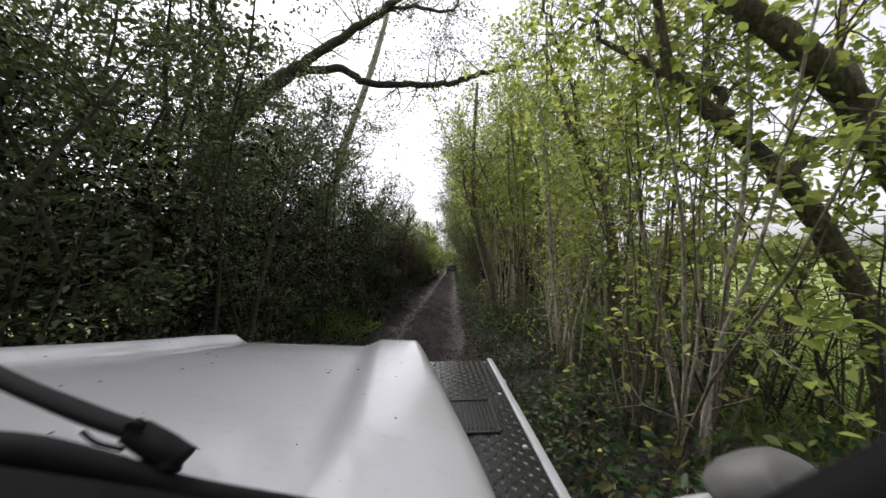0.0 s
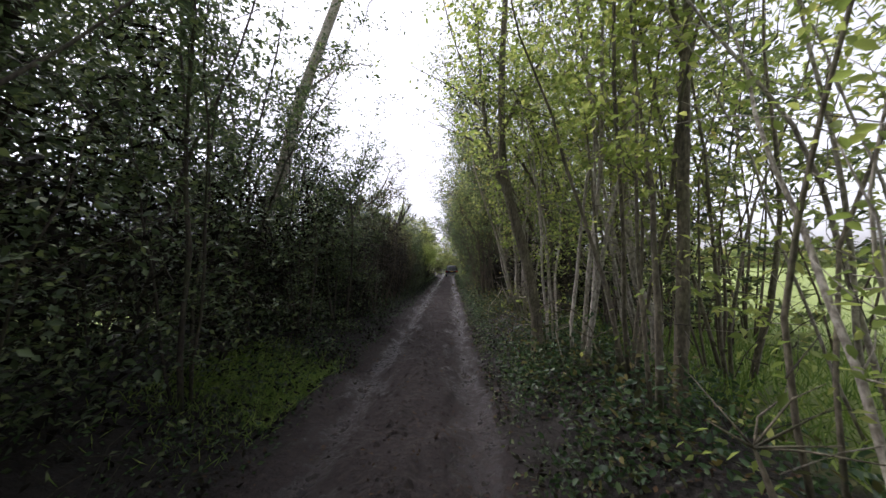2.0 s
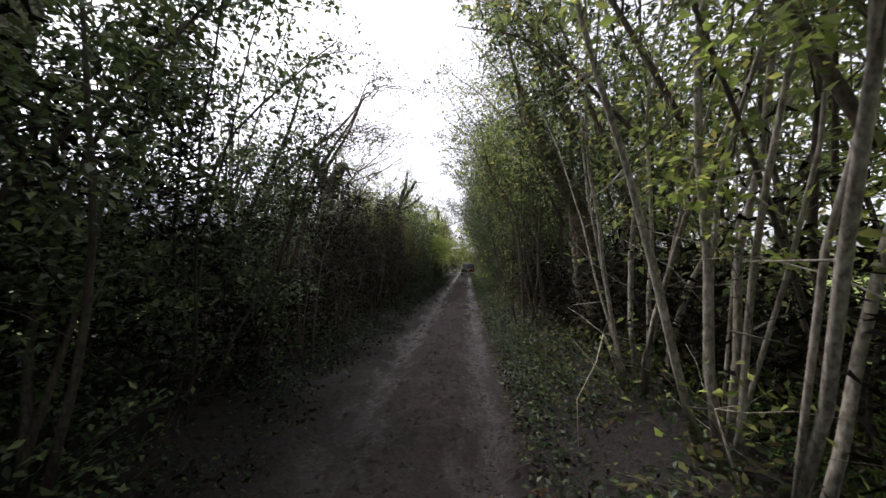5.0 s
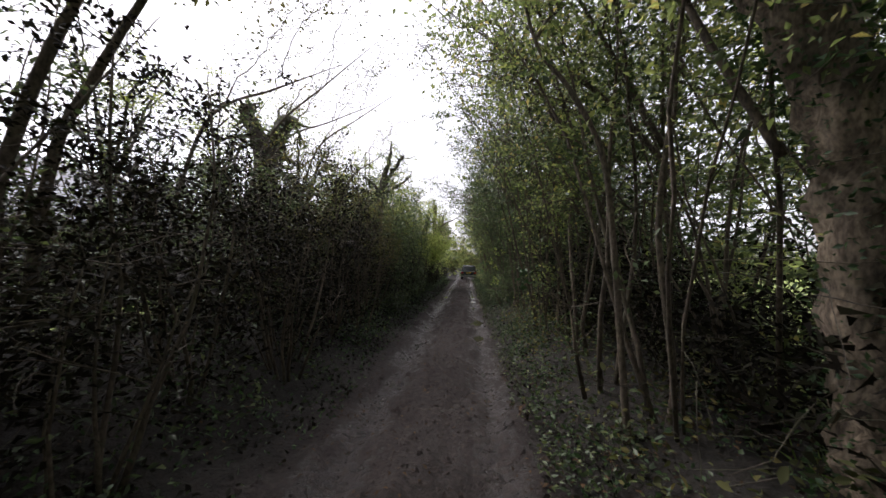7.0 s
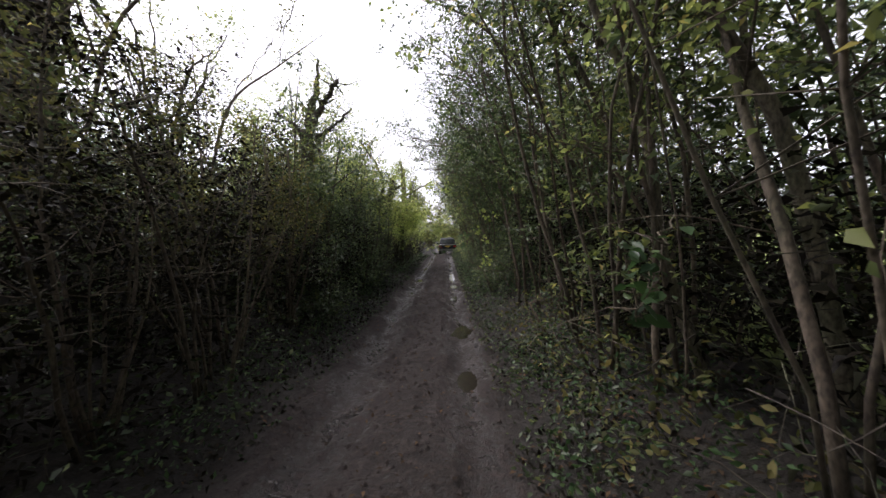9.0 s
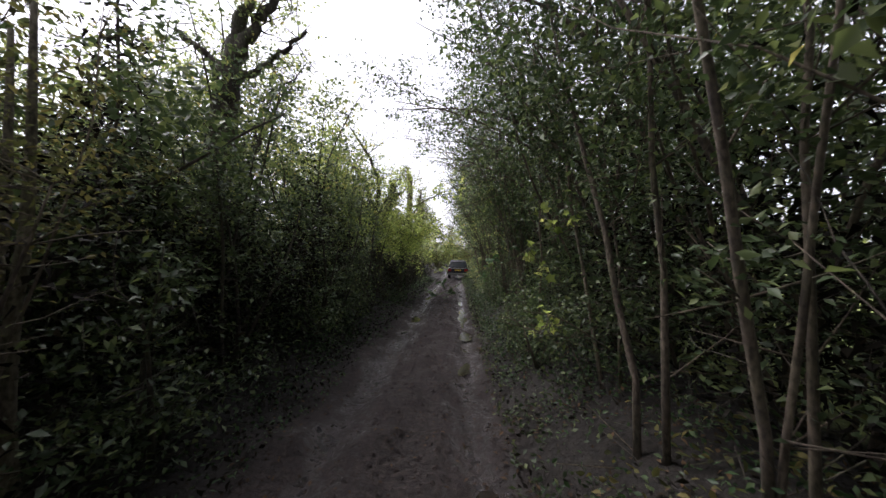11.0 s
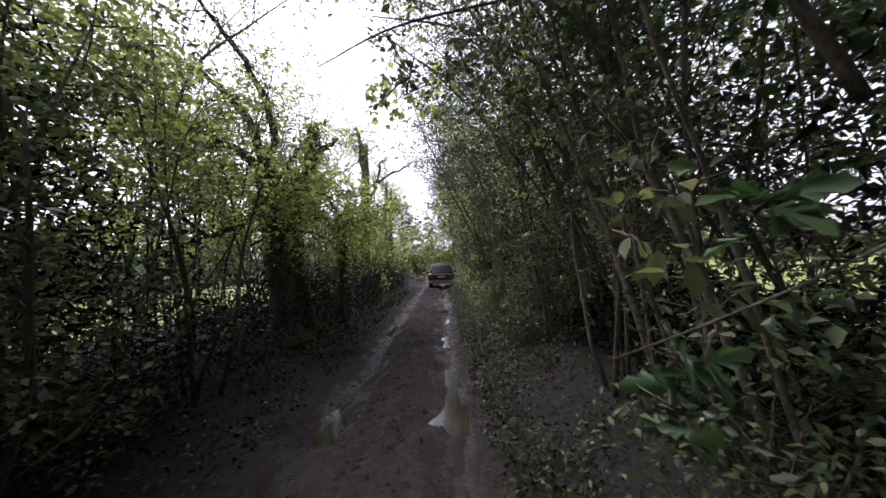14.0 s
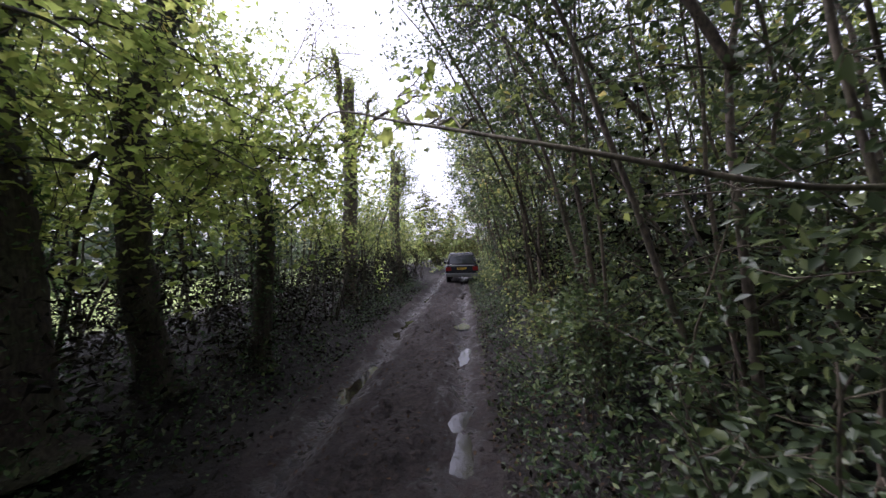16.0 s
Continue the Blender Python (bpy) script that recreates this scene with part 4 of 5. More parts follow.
                shrub("holly_tree", "tall holly with dark glossy leaves down to the bank", "tree", at, h, (8 if y < 27 or 36 < y < 41 else 5, 5, 3, 3)[row], int((4000, 2100, 2000, 1500)[row] * (0.45 if y > 48 else (1.4, 1.7, 1.6, 1.6)[row] if 28.5 < y < 38.5 else 0.9 if 36 < y < 41 else 0.85 if y < 16 or row and y < 24 else 1)), LEAF_HOLLY if dark else LEAF_HAZEL, BARK_HAZEL, (0.072, 0.102, 0.15, 0.23)[row] * (1.4 if y > 48 else 1), 1.05, ((-0.24, -0.13, -0.05, -0.05)[row], 0), 0.026, 0.05 if row != 1 else 0.15, KITE if row < 2 else BLADE, "hollies along the field", (0.22, 0.26, 0.34, 0.4)[row], 13, reach=1.25, fine=row < 2 and y < 48, bare=0.0 if row > 1 or y > 40.6 else 2.4 if 15 < y < 27 else 1.7 if y > 36 else 0.7)


def undergrowth():
    """Low leaves on the banks, litter on the lane, grass on the verge."""
    def strip(name, label, x0, x1, y0, y1, n, mat, size, lift, outline=KITE, flat=0.5, clump=1.0):
        x, y = rng.uniform(x0, x1, n), rng.uniform(y0, y1, n)
        w = 0.5 + 0.5 * np.sin(x * 2.3 + np.sin(y * 1.1) * 2) * np.sin(y * 1.9 + x)
        ok = rng.random(n) < np.clip(w * 1.3, 0.1, 1) ** clump
        x, y, w = x[ok], y[ok], w[ok]
        z = ground_height(x, y) + np.abs(rng.normal(0, 1, len(x))) * lift * (0.3 + w) + 0.012
        p = np.stack([x, y, z], -1)
        v, f = leaves(p, size, outline, flat, 0.05)
        tagged(new(name, mesh_from(name, v, f, mat)), label, name.replace("_", " "), kind="stuff")
    strip("ground_ivy", "dark ivy leaves covering the bank", 0.7, 2.6, -1, 62, 36000, LEAF_IVY, 0.062, 0.16)
    strip("ground_ivy", "dark ivy leaves covering the far bank", -4.2, -2.3, -2, 62, 18000, LEAF_IVY, 0.062, 0.14)
    strip("bramble_leaves", "low bramble leaves at the hedge foot", -5.2, -2.15, -2, 60, 15000, LEAF_HOLLY, 0.085, 0.42)
    strip("bramble_leaves", "low bramble leaves under the coppice", 1.0, 2.4, 0.5, 30, 6500, LEAF_AUTUMN, 0.075, 0.3, OVAL)
    strip("ground_ivy", "low ivy and nettle leaves at the lane edge", -2.9, -1.7, -1, 60, 11000, LEAF_IVY, 0.055, 0.1)
    # Brambles coloured near-black to put shade on the bank at the hedge foot.
    strip("bramble_leaves", "brambles trailing down the bank, near-black with the hedge's shade", -3.5, -1.75, -1, 56, 17000, LEAF_SHADED_BRAMBLE, 0.07, 0.15)
    strip("ground_ivy", "trailing ivy on the lane edge", 0.5, 1.5, 4, 60, 11000, LEAF_HOLLY, 0.055, 0.12)
    strip("bramble_leaves", "dark leaves spilling over the lane's edge", 0.45, 1.35, 7, 60, 9000, LEAF_HOLLY, 0.06, 0.2)
    # Near-black leaves again: shade along the lane's edge, held in their colour.
    strip("bramble_leaves", "leaves along the lane's edge, near-black with the hedge's shade", 0.5, 1.6, 7, 60, 11000, LEAF_SHADED_BRAMBLE, 0.06, 0.16)
    strip("leaf_litter", "brown fallen leaves on the bank", 0.45, 3.0, -1, 62, 20000, LEAF_DEAD, 0.06, 0.012, flat=0.93)
    strip("leaf_litter", "brown fallen leaves strewn over the muddy lane", -3.4, 0.7, -1, 62, 15000, LEAF_DEAD, 0.05, 0.006, flat=0.95, clump=1.6)
    def thicket(label, x0, x1, y0, y1, n, mat, size, top):
        x, y = rng.uniform(x0, x1, n), rng.uniform(y0, y1, n)
        h = top * (0.75 + 0.25 * np.sin(y * 0.9 + np.sin(x * 1.7) * 2)) * (0.8 + 0.2 * np.sin(y * 2.7 + x * 3))
        h = h * np.where((x > 0) & (y > 15) & (y < 26.5), 0.6, 1.0) * np.where((x < 0) & (y > 17.5) & (y < 23), 0.82, 1.0)
        p = np.stack([x, y, ground_height(x, y) + rng.uniform(0.0, 1, n) ** 0.8 * h], -1)
        p = p[clear(p)]
        v, f = leaves(p, size, BLADE, 0.35, 0.3)
        tagged(new("thicket", mesh_from("thicket", v, f, mat)), label, "thicket", kind="stuff")

    # Leaf fill whose near-black colour stands in for shade deep in the hedge.
    thicket("bramble thicket inside the hedge, its shade put into near-black leaves", -7.5, -3.0, -3, 17, 34000, LEAF_SHADED_BRAMBLE, 0.15, 5.2)
    thicket("bramble thicket inside the hedge, its shade put into near-black leaves", -7.5, -2.7, 15, 37, 60000, LEAF_SHADED_BRAMBLE, 0.12, 3.3)
    thicket("thicket behind the hollies, shade put into its near-black leaves", -6.5, -3.2, 30, 39.5, 20000, LEAF_SHADED_BRAMBLE, 0.13, 4.6)
    thicket("bramble thicket under the maples, shade put into its near-black leaves", -6.5, -2.5, 37, 64, 32000, LEAF_SHADED_BRAMBLE, 0.11, 2.0)
    thicket("thicket under the hollies, shade put into its near-black leaves", 1.9, 6.5, 13, 36, 56000, LEAF_SHADED_BRAMBLE, 0.125, 4.0)
    thicket("low bramble thicket by the field", 2.2, 6.5, 35.5, 41.5, 14000, LEAF_SHADED_BRAMBLE, 0.12, 1.5)
    thicket("thicket under the hollies, shade put into its near-black leaves", 1.7, 6.0, 41.5, 62, 22000, LEAF_SHADED_BRAMBLE, 0.13, 3.3)

    def brush(label, x0, x1, y0, y1, n, top):
        """Dead twigs and runners, tangled close to the bank."""
        bits = []
        for _ in range(n):
            x, y = rng.uniform(x0, x1), rng.uniform(y0, y1)
            z = float(ground_height(x, y)) + rng.uniform(0, 1) ** 1.5 * top
            w = wander((x, y, z), (rng.normal(0, 0.7), rng.normal(0, 1), rng.normal(0.2, 0.5)), rng.uniform(0.4, 1.5), 5, 0.16, -0.03)
            w = kept(w, np.zeros(3))
            r = rng.uniform(0.0025, 0.007)
            bits.append(tube(w, np.linspace(r, r * 0.4, len(w)), 3))
        v, f = join(bits)
        tagged(new("dead_twigs", smooth(mesh_from("dead_twigs", v, f, BARK_DARK))), label, "twigs", kind="stuff")

    brush("tangle of dead twigs along the hedge foot", -4.0, -2.3, -1, 50, 1100, 1.7)
    brush("tangle of dead twigs under the coppice", 1.25, 2.9, 3, 50, 800, 1.5)
    n = 6500
    x, y = rng.uniform(-3.5, -2.0, n), rng.normal(10.3, 0.8, n)
    p = np.stack([x, y, ground_height(x, y)], -1)
    blade = np.array([(0, 0.02), (0.5, 0.035), (1, 0), (0.5, -0.035)])
    blade[0] = (0, 0)
    v, f = leaves(p, 0.14, blade, 0.1, -1.2)
    tagged(new("grass", mesh_from("grass", v, f, GRASS)), "bright green grass tuft on the verge", "grass", kind="stuff")
    strip("bramble_leaves", "dark nettles and brambles on the bank by the field", 0.8, 2.9, 0.5, 12, 9000, LEAF_IVY, 0.07, 0.22, OVAL)
    n = 15000
    x, y = 2.3 + np.abs(rng.normal(0, 3.4, n)), rng.uniform(0, 20, n)
    p = np.stack([x, y, ground_height(x, y)], -1)
    v, f = leaves(p, 0.24, blade, 0.1, -1.6)
    tagged(new("grass", mesh_from("grass", v, f, GRASS)), "rough grass at the edge of the field", "grass", kind="stuff")


def far_woods():
    """Distant trees round the fields."""
    n = 15000
    a = rng.uniform(0, 1, n)
    x = np.interp(a, [0, 0.45, 0.7, 1], [150, 120, 30, -80]) + rng.normal(0, 6, n)
    y = np.interp(a, [0, 0.45, 0.7, 1], [-40, 110, 170, 190]) + rng.normal(0, 5, n)
    h = 5 + 4 * np.sin(a * 60) * np.sin(a * 23 + 1) + 2.5 * np.sin(a * 170)
    z = rng.uniform(0, 1, n) ** 0.7 * np.clip(h, 2.5, 12)
    v, f = leaves(np.stack([x, y, z], -1), 2.6, KITE, 0.3)
    tagged(new("far_woods", mesh_from("far_woods", v, f, LEAF_HAZEL)), "hazy line of distant trees beyond the field", "woods", kind="stuff")
    n = 9000
    x, y = rng.normal(-30, 4, n), rng.uniform(-30, 120, n)
    z = rng.uniform(0, 1, n) * (6 + 2 * np.sin(y * 0.3))
    v, f = leaves(np.stack([x, y, z], -1), 1.5, KITE, 0.3)
    tagged(new("far_woods", mesh_from("far_woods", v, f, LEAF_HOLLY)), "dark trees behind the hedge", "woods", kind="stuff")


def overhang():
    """Leafy boughs that reach out over the lane; unseen ones dim its start."""
    for x0, y, z, x1, z1, mat, n in ((1.6, 34.0, 4.2, -1.5, 5.6, LEAF_HOLLY, 700), (1.7, 36.2, 4.6, -0.8, 5.4, LEAF_HOLLY, 600), (1.6, 26.4, 4.6, -0.4, 5.7, LEAF_HOLLY, 600),
                                     (1.7, 24.0, 5.0, -0.8, 6.1, LEAF_AUTUMN, 420), (1.6, 47.5, 4.0, -0.4, 5.2, LEAF_HOLLY, 420), (1.5, 17.4, 5.0, 0.0, 6.6, LEAF_HAZEL, 500), (1.6, 44.0, 4.6, -0.2, 5.6, LEAF_HOLLY, 420),
                                     (1.7, 31.0, 5.2, -0.6, 6.4, LEAF_HOLLY, 500), (1.5, 22.0, 4.4, -0.1, 5.2, LEAF_HAZEL, 420), (1.5, 14.6, 5.6, 0.1, 6.9, LEAF_HAZEL, 420),
                                     (1.6, 35.2, 3.7, -0.9, 4.7, LEAF_HOLLY, 520), (1.6, 33.0, 4.2, -1.2, 5.0, LEAF_HOLLY, 420), (1.6, 38.2, 4.0, -0.7, 5.3, LEAF_HAZEL, 420)):
        z, z1, n = z - 0.2, z1 - 0.3, int(n * 1.5)
        tree("overhanging_bough", "leafy bough reaching over the lane against the sky", "branch",
             [(x0 + 0.9, y - 0.3, z - 1.2), (x0, y, z), ((x0 + x1) / 2, y + 0.3, (z + z1) / 2 + 0.25), (x1, y + 0.5, z1)], [0.04, 0.03, 0.018, 0.006],
             [([((x0 + x1) / 2, y + 0.3, (z + z1) / 2 + 0.25), ((x0 + x1) / 2 - 0.3, y + 0.9, z1 - 0.1), (x1 + 0.2, y + 1.5, z1 + 0.2)], 0.012, 0.005), ([(x0, y, z), (x0 - 0.6, y - 0.5, z + 0.5), (x0 - 1.1, y - 0.9, z + 0.6)], 0.014, 0.005),
              ([((x0 + 2 * x1) / 3, y + 0.4, z1), (x1, y + 0.2, z1 + 0.3), (x1 - 0.4, y, z1 + 0.3)], 0.01, 0.004)],
             n, mat, BARK_HAZEL, 0.07, OVAL, twigs=18, twig_len=0.9, rooted=False, cut=False, group="overhanging boughs", scatter=0.14)
    for y in np.arange(12.2, 60, 1.55):
        y = y + rng.uniform(-0.4, 0.4)
        x1, z0, z1 = rng.uniform(-0.95, -0.15), rng.uniform(2.9, 4.4), rng.uniform(4.4, 7.6)
        mid = ((1.5 + x1) / 2 + 0.2, y + 0.3, (z0 + z1) / 2 + 0.3)
        tree("overhanging_bough", "leafy bough leaning out from the hollies", "branch",
             [(2.0, y - 0.2, z0 - 1.2), (1.5, y, z0), mid, (x1, y + 0.4, z1)], [0.035, 0.028, 0.018, 0.006],
             [([mid, (mid[0] - 0.2, y + 0.9, mid[2] + 0.5), (mid[0] - 0.3, y + 1.5, z1 + 0.2)], 0.012, 0.005), ([(1.5, y, z0), (1.1, y - 0.5, z0 + 0.8), (0.8, y - 0.9, z0 + 1.4)], 0.014, 0.005), ([mid, (mid[0] + 0.2, y - 0.3, z1), (mid[0], y - 0.5, z1 + 0.9)], 0.012, 0.005)],
             1500, LEAF_HOLLY if rng.random() < (0.92 if 26 < y < 38 else 0.65 if y > 23 else 0.3) else LEAF_HAZEL, BARK_HAZEL, 0.068 if y < 44 else 0.085, twigs=13, twig_len=1.3, rooted=False, cut=False, group="overhanging boughs", scatter=0.27)
    # Out of view: boughs and hollies added to keep sky light off the vehicle.
    for y in np.arange(-8, 2.0, 1.1):
        for sx in (-1, 1):
            y1, x1, z1 = y + rng.uniform(-0.4, 0.4), rng.uniform(-0.6, 0.6), rng.uniform(6.4, 7.6)
            mid = (sx * 1.6, y1, 6.2)
            tree("overhanging_bough", "unseen leafy bough added to block the sky over the start", "branch", [(sx * 3.2, y1, 4.6), (sx * 2.4, y1, 5.6), mid, (x1, y1, z1)], [0.06, 0.05, 0.03, 0.01],
                 [([mid, (sx * 1.0, y1 + 0.5, 6.7), (sx * 0.4, y1 + 0.9, 6.9)], 0.014, 0.005), ([mid, (sx * 1.2, y1 - 0.5, 6.9), (sx * 0.9, y1 - 0.9, 7.4)], 0.014, 0.005)],
                 400, LEAF_HOLLY if sx < 0 else LEAF_MAPLE, BARK_HAZEL, 0.2, twigs=5, twig_len=1.3, rooted=False, cut=False, group="overhanging boughs", scatter=0.3)
        shrub("holly_tree", "unseen tall holly added to block the sky beside the start", "tree", (rng.uniform(3.6, 4.6), y - 1.6), rng.uniform(6, 8), 3, 1100, LEAF_HOLLY, BARK_HAZEL, 0.2, 1.1, (-0.1, 0), 0.03, 0.05, KITE, "hollies along the field", 0.3, 10, fine=False)
    for pts in ([(-3.6, 42.6, 2.6), (-2.9, 42.5, 2.9), (-2.1, 42.4, 2.8), (-1.5, 42.3, 2.5)], [(-3.6, 43.8, 2.2), (-2.8, 43.6, 2.7), (-2.0, 43.4, 2.9), (-1.3, 43.2, 2.8)],
                [(-3.5, 41.3, 3.0), (-2.9, 41.2, 3.3), (-2.2, 41.2, 3.2), (-1.7, 41.2, 2.9)], [(-3.3, 45.0, 3.0), (-2.4, 44.8, 3.4), (-1.6, 44.6, 3.4), (-1.0, 44.4, 3.2)],
                [(-4.0, 42.0, 2.3), (-3.3, 41.9, 2.55), (-2.6, 41.8, 2.5), (-2.0, 41.8, 2.2)], [(-4.0, 43.0, 3.4), (-3.2, 43.0, 3.7), (-2.4, 42.9, 3.5), (-1.7, 42.8, 3.1)], [(-3.4, 46.5, 2.6), (-2.7, 46.4, 3.0), (-2.0, 46.2, 3.1), (-1.4, 46.0, 2.8)]):
        a, b = np.array(pts[1]), np.array(pts[2])
        tree("maple_bough", "maple bough with bright yellow-green leaves", "branch", pts, [0.03, 0.022, 0.012, 0.005],
             [([tuple(a), tuple(a + np.array([0.4, -0.5, 0.1])), tuple(a + np.array([0.7, -0.9, 0.0]))], 0.01, 0.004), ([tuple(b), tuple(b + np.array([0.3, 0.5, 0.15])), tuple(b + np.array([0.5, 0.9, 0.1]))], 0.01, 0.004), ([tuple(a), tuple(a + np.array([0.0, 0.4, -0.4])), tuple(a + np.array([0.3, 0.7, -0.8]))], 0.01, 0.004)],
             620, LEAF_MAPLE, BARK_DARK, 0.095, LOBED, twigs=14, twig_len=0.75, rooted=False, cut=False, group="maple boughs", scatter=0.14, flat=0.75)
    for y, x0, z0, x1, z1 in ((24.2, -4.2, 4.4, -2.2, 6.4), (25.4, -4.6, 4.6, -2.4, 5.6), (27.0, -4.4, 5.0, -2.3, 6.6), (29.2, -4.2, 4.6, -2.4, 6.0), (14.0, -4.6, 4.6, -2.6, 6.4), (22.4, -4.2, 4.0, -2.3, 4.9), (46.0, -3.6, 4.4, -1.9, 5.6), (40.2, -4.0, 5.2, -2.2, 6.8)):
        tree("arching_branch", "thin arching branch with few leaves above the hedge", "branch",
             [(x0 - 0.4, y - 0.2, z0 - 1.6), (x0, y, z0), ((x0 + x1) / 2, y + 0.2, (z0 + z1) / 2 + 0.1), (x1, y + 0.5, z1 + 0.2)], [0.03, 0.026, 0.016, 0.005],
             [([(x0, y, z0), (x0 + 0.5, y + 0.4, z0 + 1.2), (x0 + 0.9, y + 0.7, z0 + 2.2)], 0.015, 0.004), ([((x0 + x1) / 2, y + 0.2, (z0 + z1) / 2 + 0.1), ((x0 + x1) / 2 + 0.5, y - 0.3, z1 + 0.2), (x1 + 0.2, y - 0.6, z1 + 0.5)], 0.01, 0.004)],
             260, LEAF_AUTUMN, BARK_HAZEL, 0.065, twigs=14, twig_len=0.8, rooted=False, cut=False, group="arching branches", scatter=0.08)
    for i in range(9):
        shrub("far_bush", "hazy green bush closing the far bend of the lane", "bush", (-5.5 + i * 1.15, 70 + rng.uniform(0, 6)), rng.uniform(5.6, 8.2), 4, 3600, LEAF_AUTUMN if i % 2 else LEAF_HAZEL, BARK_HAZEL, 0.19, 1.3, (0, 0), 0.03, 0.02, KITE, "bushes at the far bend", 0.35, 10)


marked_trees()
overhang()
hedges()
undergrowth()
far_woods()


# ---- vehicles, puddles and the barn ----
def paint(name, colour, rough, dirt=(0.16, 0.13, 0.1), amount=0.25, coat=0.0):
    m, t, b = material(name, rough)
    spots = ramp(t, noise_of(t, 22, 6), [(0.58, (0, 0, 0)), (0.78, (amount,) * 3)])
    film = ramp(t, noise_of(t, 2.5, 4), [(0.35, (0, 0, 0)), (0.8, (amount * 0.5,) * 3)])
    col = mixed(t, film, mixed(t, spots, colour, dirt), dirt)
    t.links.new(col, b.inputs["Base Color"])
    b.inputs["Coat Weight"].default_value = coat
    b.inputs["Coat Roughness"].default_value = 0.05
    return m


WHITE_PAINT = paint("white_vehicle_paint", (0.4, 0.415, 0.435), 0.35, amount=0.2, coat=1.0)
BLACK_PLATE = paint("black_chequer_plate", (0.009, 0.0095, 0.011), 0.22, (0.03, 0.027, 0.025), 0.2)
RUBBER = paint("black_rubber", (0.005, 0.005, 0.006), 0.75, (0.02, 0.018, 0.016), 0.15)
GREY_PLASTIC = paint("grey_plastic", (0.13, 0.13, 0.125), 0.55)
for black in (RUBBER,):
    black.node_tree.nodes["Principled BSDF"].inputs["Specular IOR Level"].default_value = 0.15
DARK_PAINT = paint("dark_blue_black_paint", (0.018, 0.019, 0.026), 0.25, (0.07, 0.055, 0.04), 0.35, 0.5)
STEEL = paint("dull_steel", (0.45, 0.45, 0.45), 0.4)
RED_LENS = paint("red_lamp_lens", (0.22, 0.012, 0.012), 0.2, amount=0.1)
PLATE_YELLOW = paint("yellow_number_plate", (0.75, 0.5, 0.03), 0.4, amount=0.12)
BLACK_INK = material("black_ink", 0.6, 0, (0.012, 0.012, 0.012))[0]
GLASS = material("tinted_glass", 0.06, 0.0, (0.03, 0.034, 0.038))[0]
GLASS.node_tree.nodes["Principled BSDF"].inputs["Coat Weight"].default_value = 1.0


def box(lo, hi, soft=0.0, seg=2):
    bm = bmesh.new()
    bmesh.ops.create_cube(bm, size=1)
    for v in bm.verts:
        v.co = Vector([(lo[i] + hi[i]) / 2 + v.co[i] * (hi[i] - lo[i]) for i in range(3)])
    if soft:
        bmesh.ops.bevel(bm, geom=bm.edges[:], offset=soft, segments=seg, affect="EDGES", profile=0.6)
    return bm


def drum(at, radius, width, axis="X", sides=24, soft=0.0):
    bm = bmesh.new()
    bmesh.ops.create_cone(bm, cap_ends=True, segments=sides, radius1=radius, radius2=radius, depth=width)
    if soft:
        bmesh.ops.bevel(bm, geom=[e for e in bm.edges if e.calc_face_angle(0) > 1.0], offset=soft, segments=2, affect="EDGES")
    turn = Matrix.Rotation(radians(90), 4, "Y") if axis == "X" else Matrix.Rotation(radians(90), 4, "X") if axis == "Y" else Matrix()
    bmesh.ops.transform(bm, matrix=Matrix.Translation(at) @ turn, verts=bm.verts)
    return bm


def wheel(root, at, radius=0.39, width=0.24):
    tyre = part("tyre", drum(at, radius, width, soft=0.04), RUBBER, root, "muddy black tyre", True)
    part("rim", drum(at, radius * 0.6, width + 0.012, soft=0.02), STEEL, tyre)


def loft(rings, closed=True):
    """A skin through rings of the same number of points."""
    bm = bmesh.new()
    rows = [[bm.verts.new(p) for p in r] for r in rings]
    n = len(rows[0])
    for a, b in zip(rows, rows[1:]):
        for i in range(n if closed else n - 1):
            j = (i + 1) % n
            bm.faces.new((a[i], a[j], b[j], b[i]))
    if closed:
        bm.faces.new(rows[0][::-1])
        bm.faces.new(rows[-1])
    bmesh.ops.recalc_face_normals(bm, faces=bm.faces)
    return bm


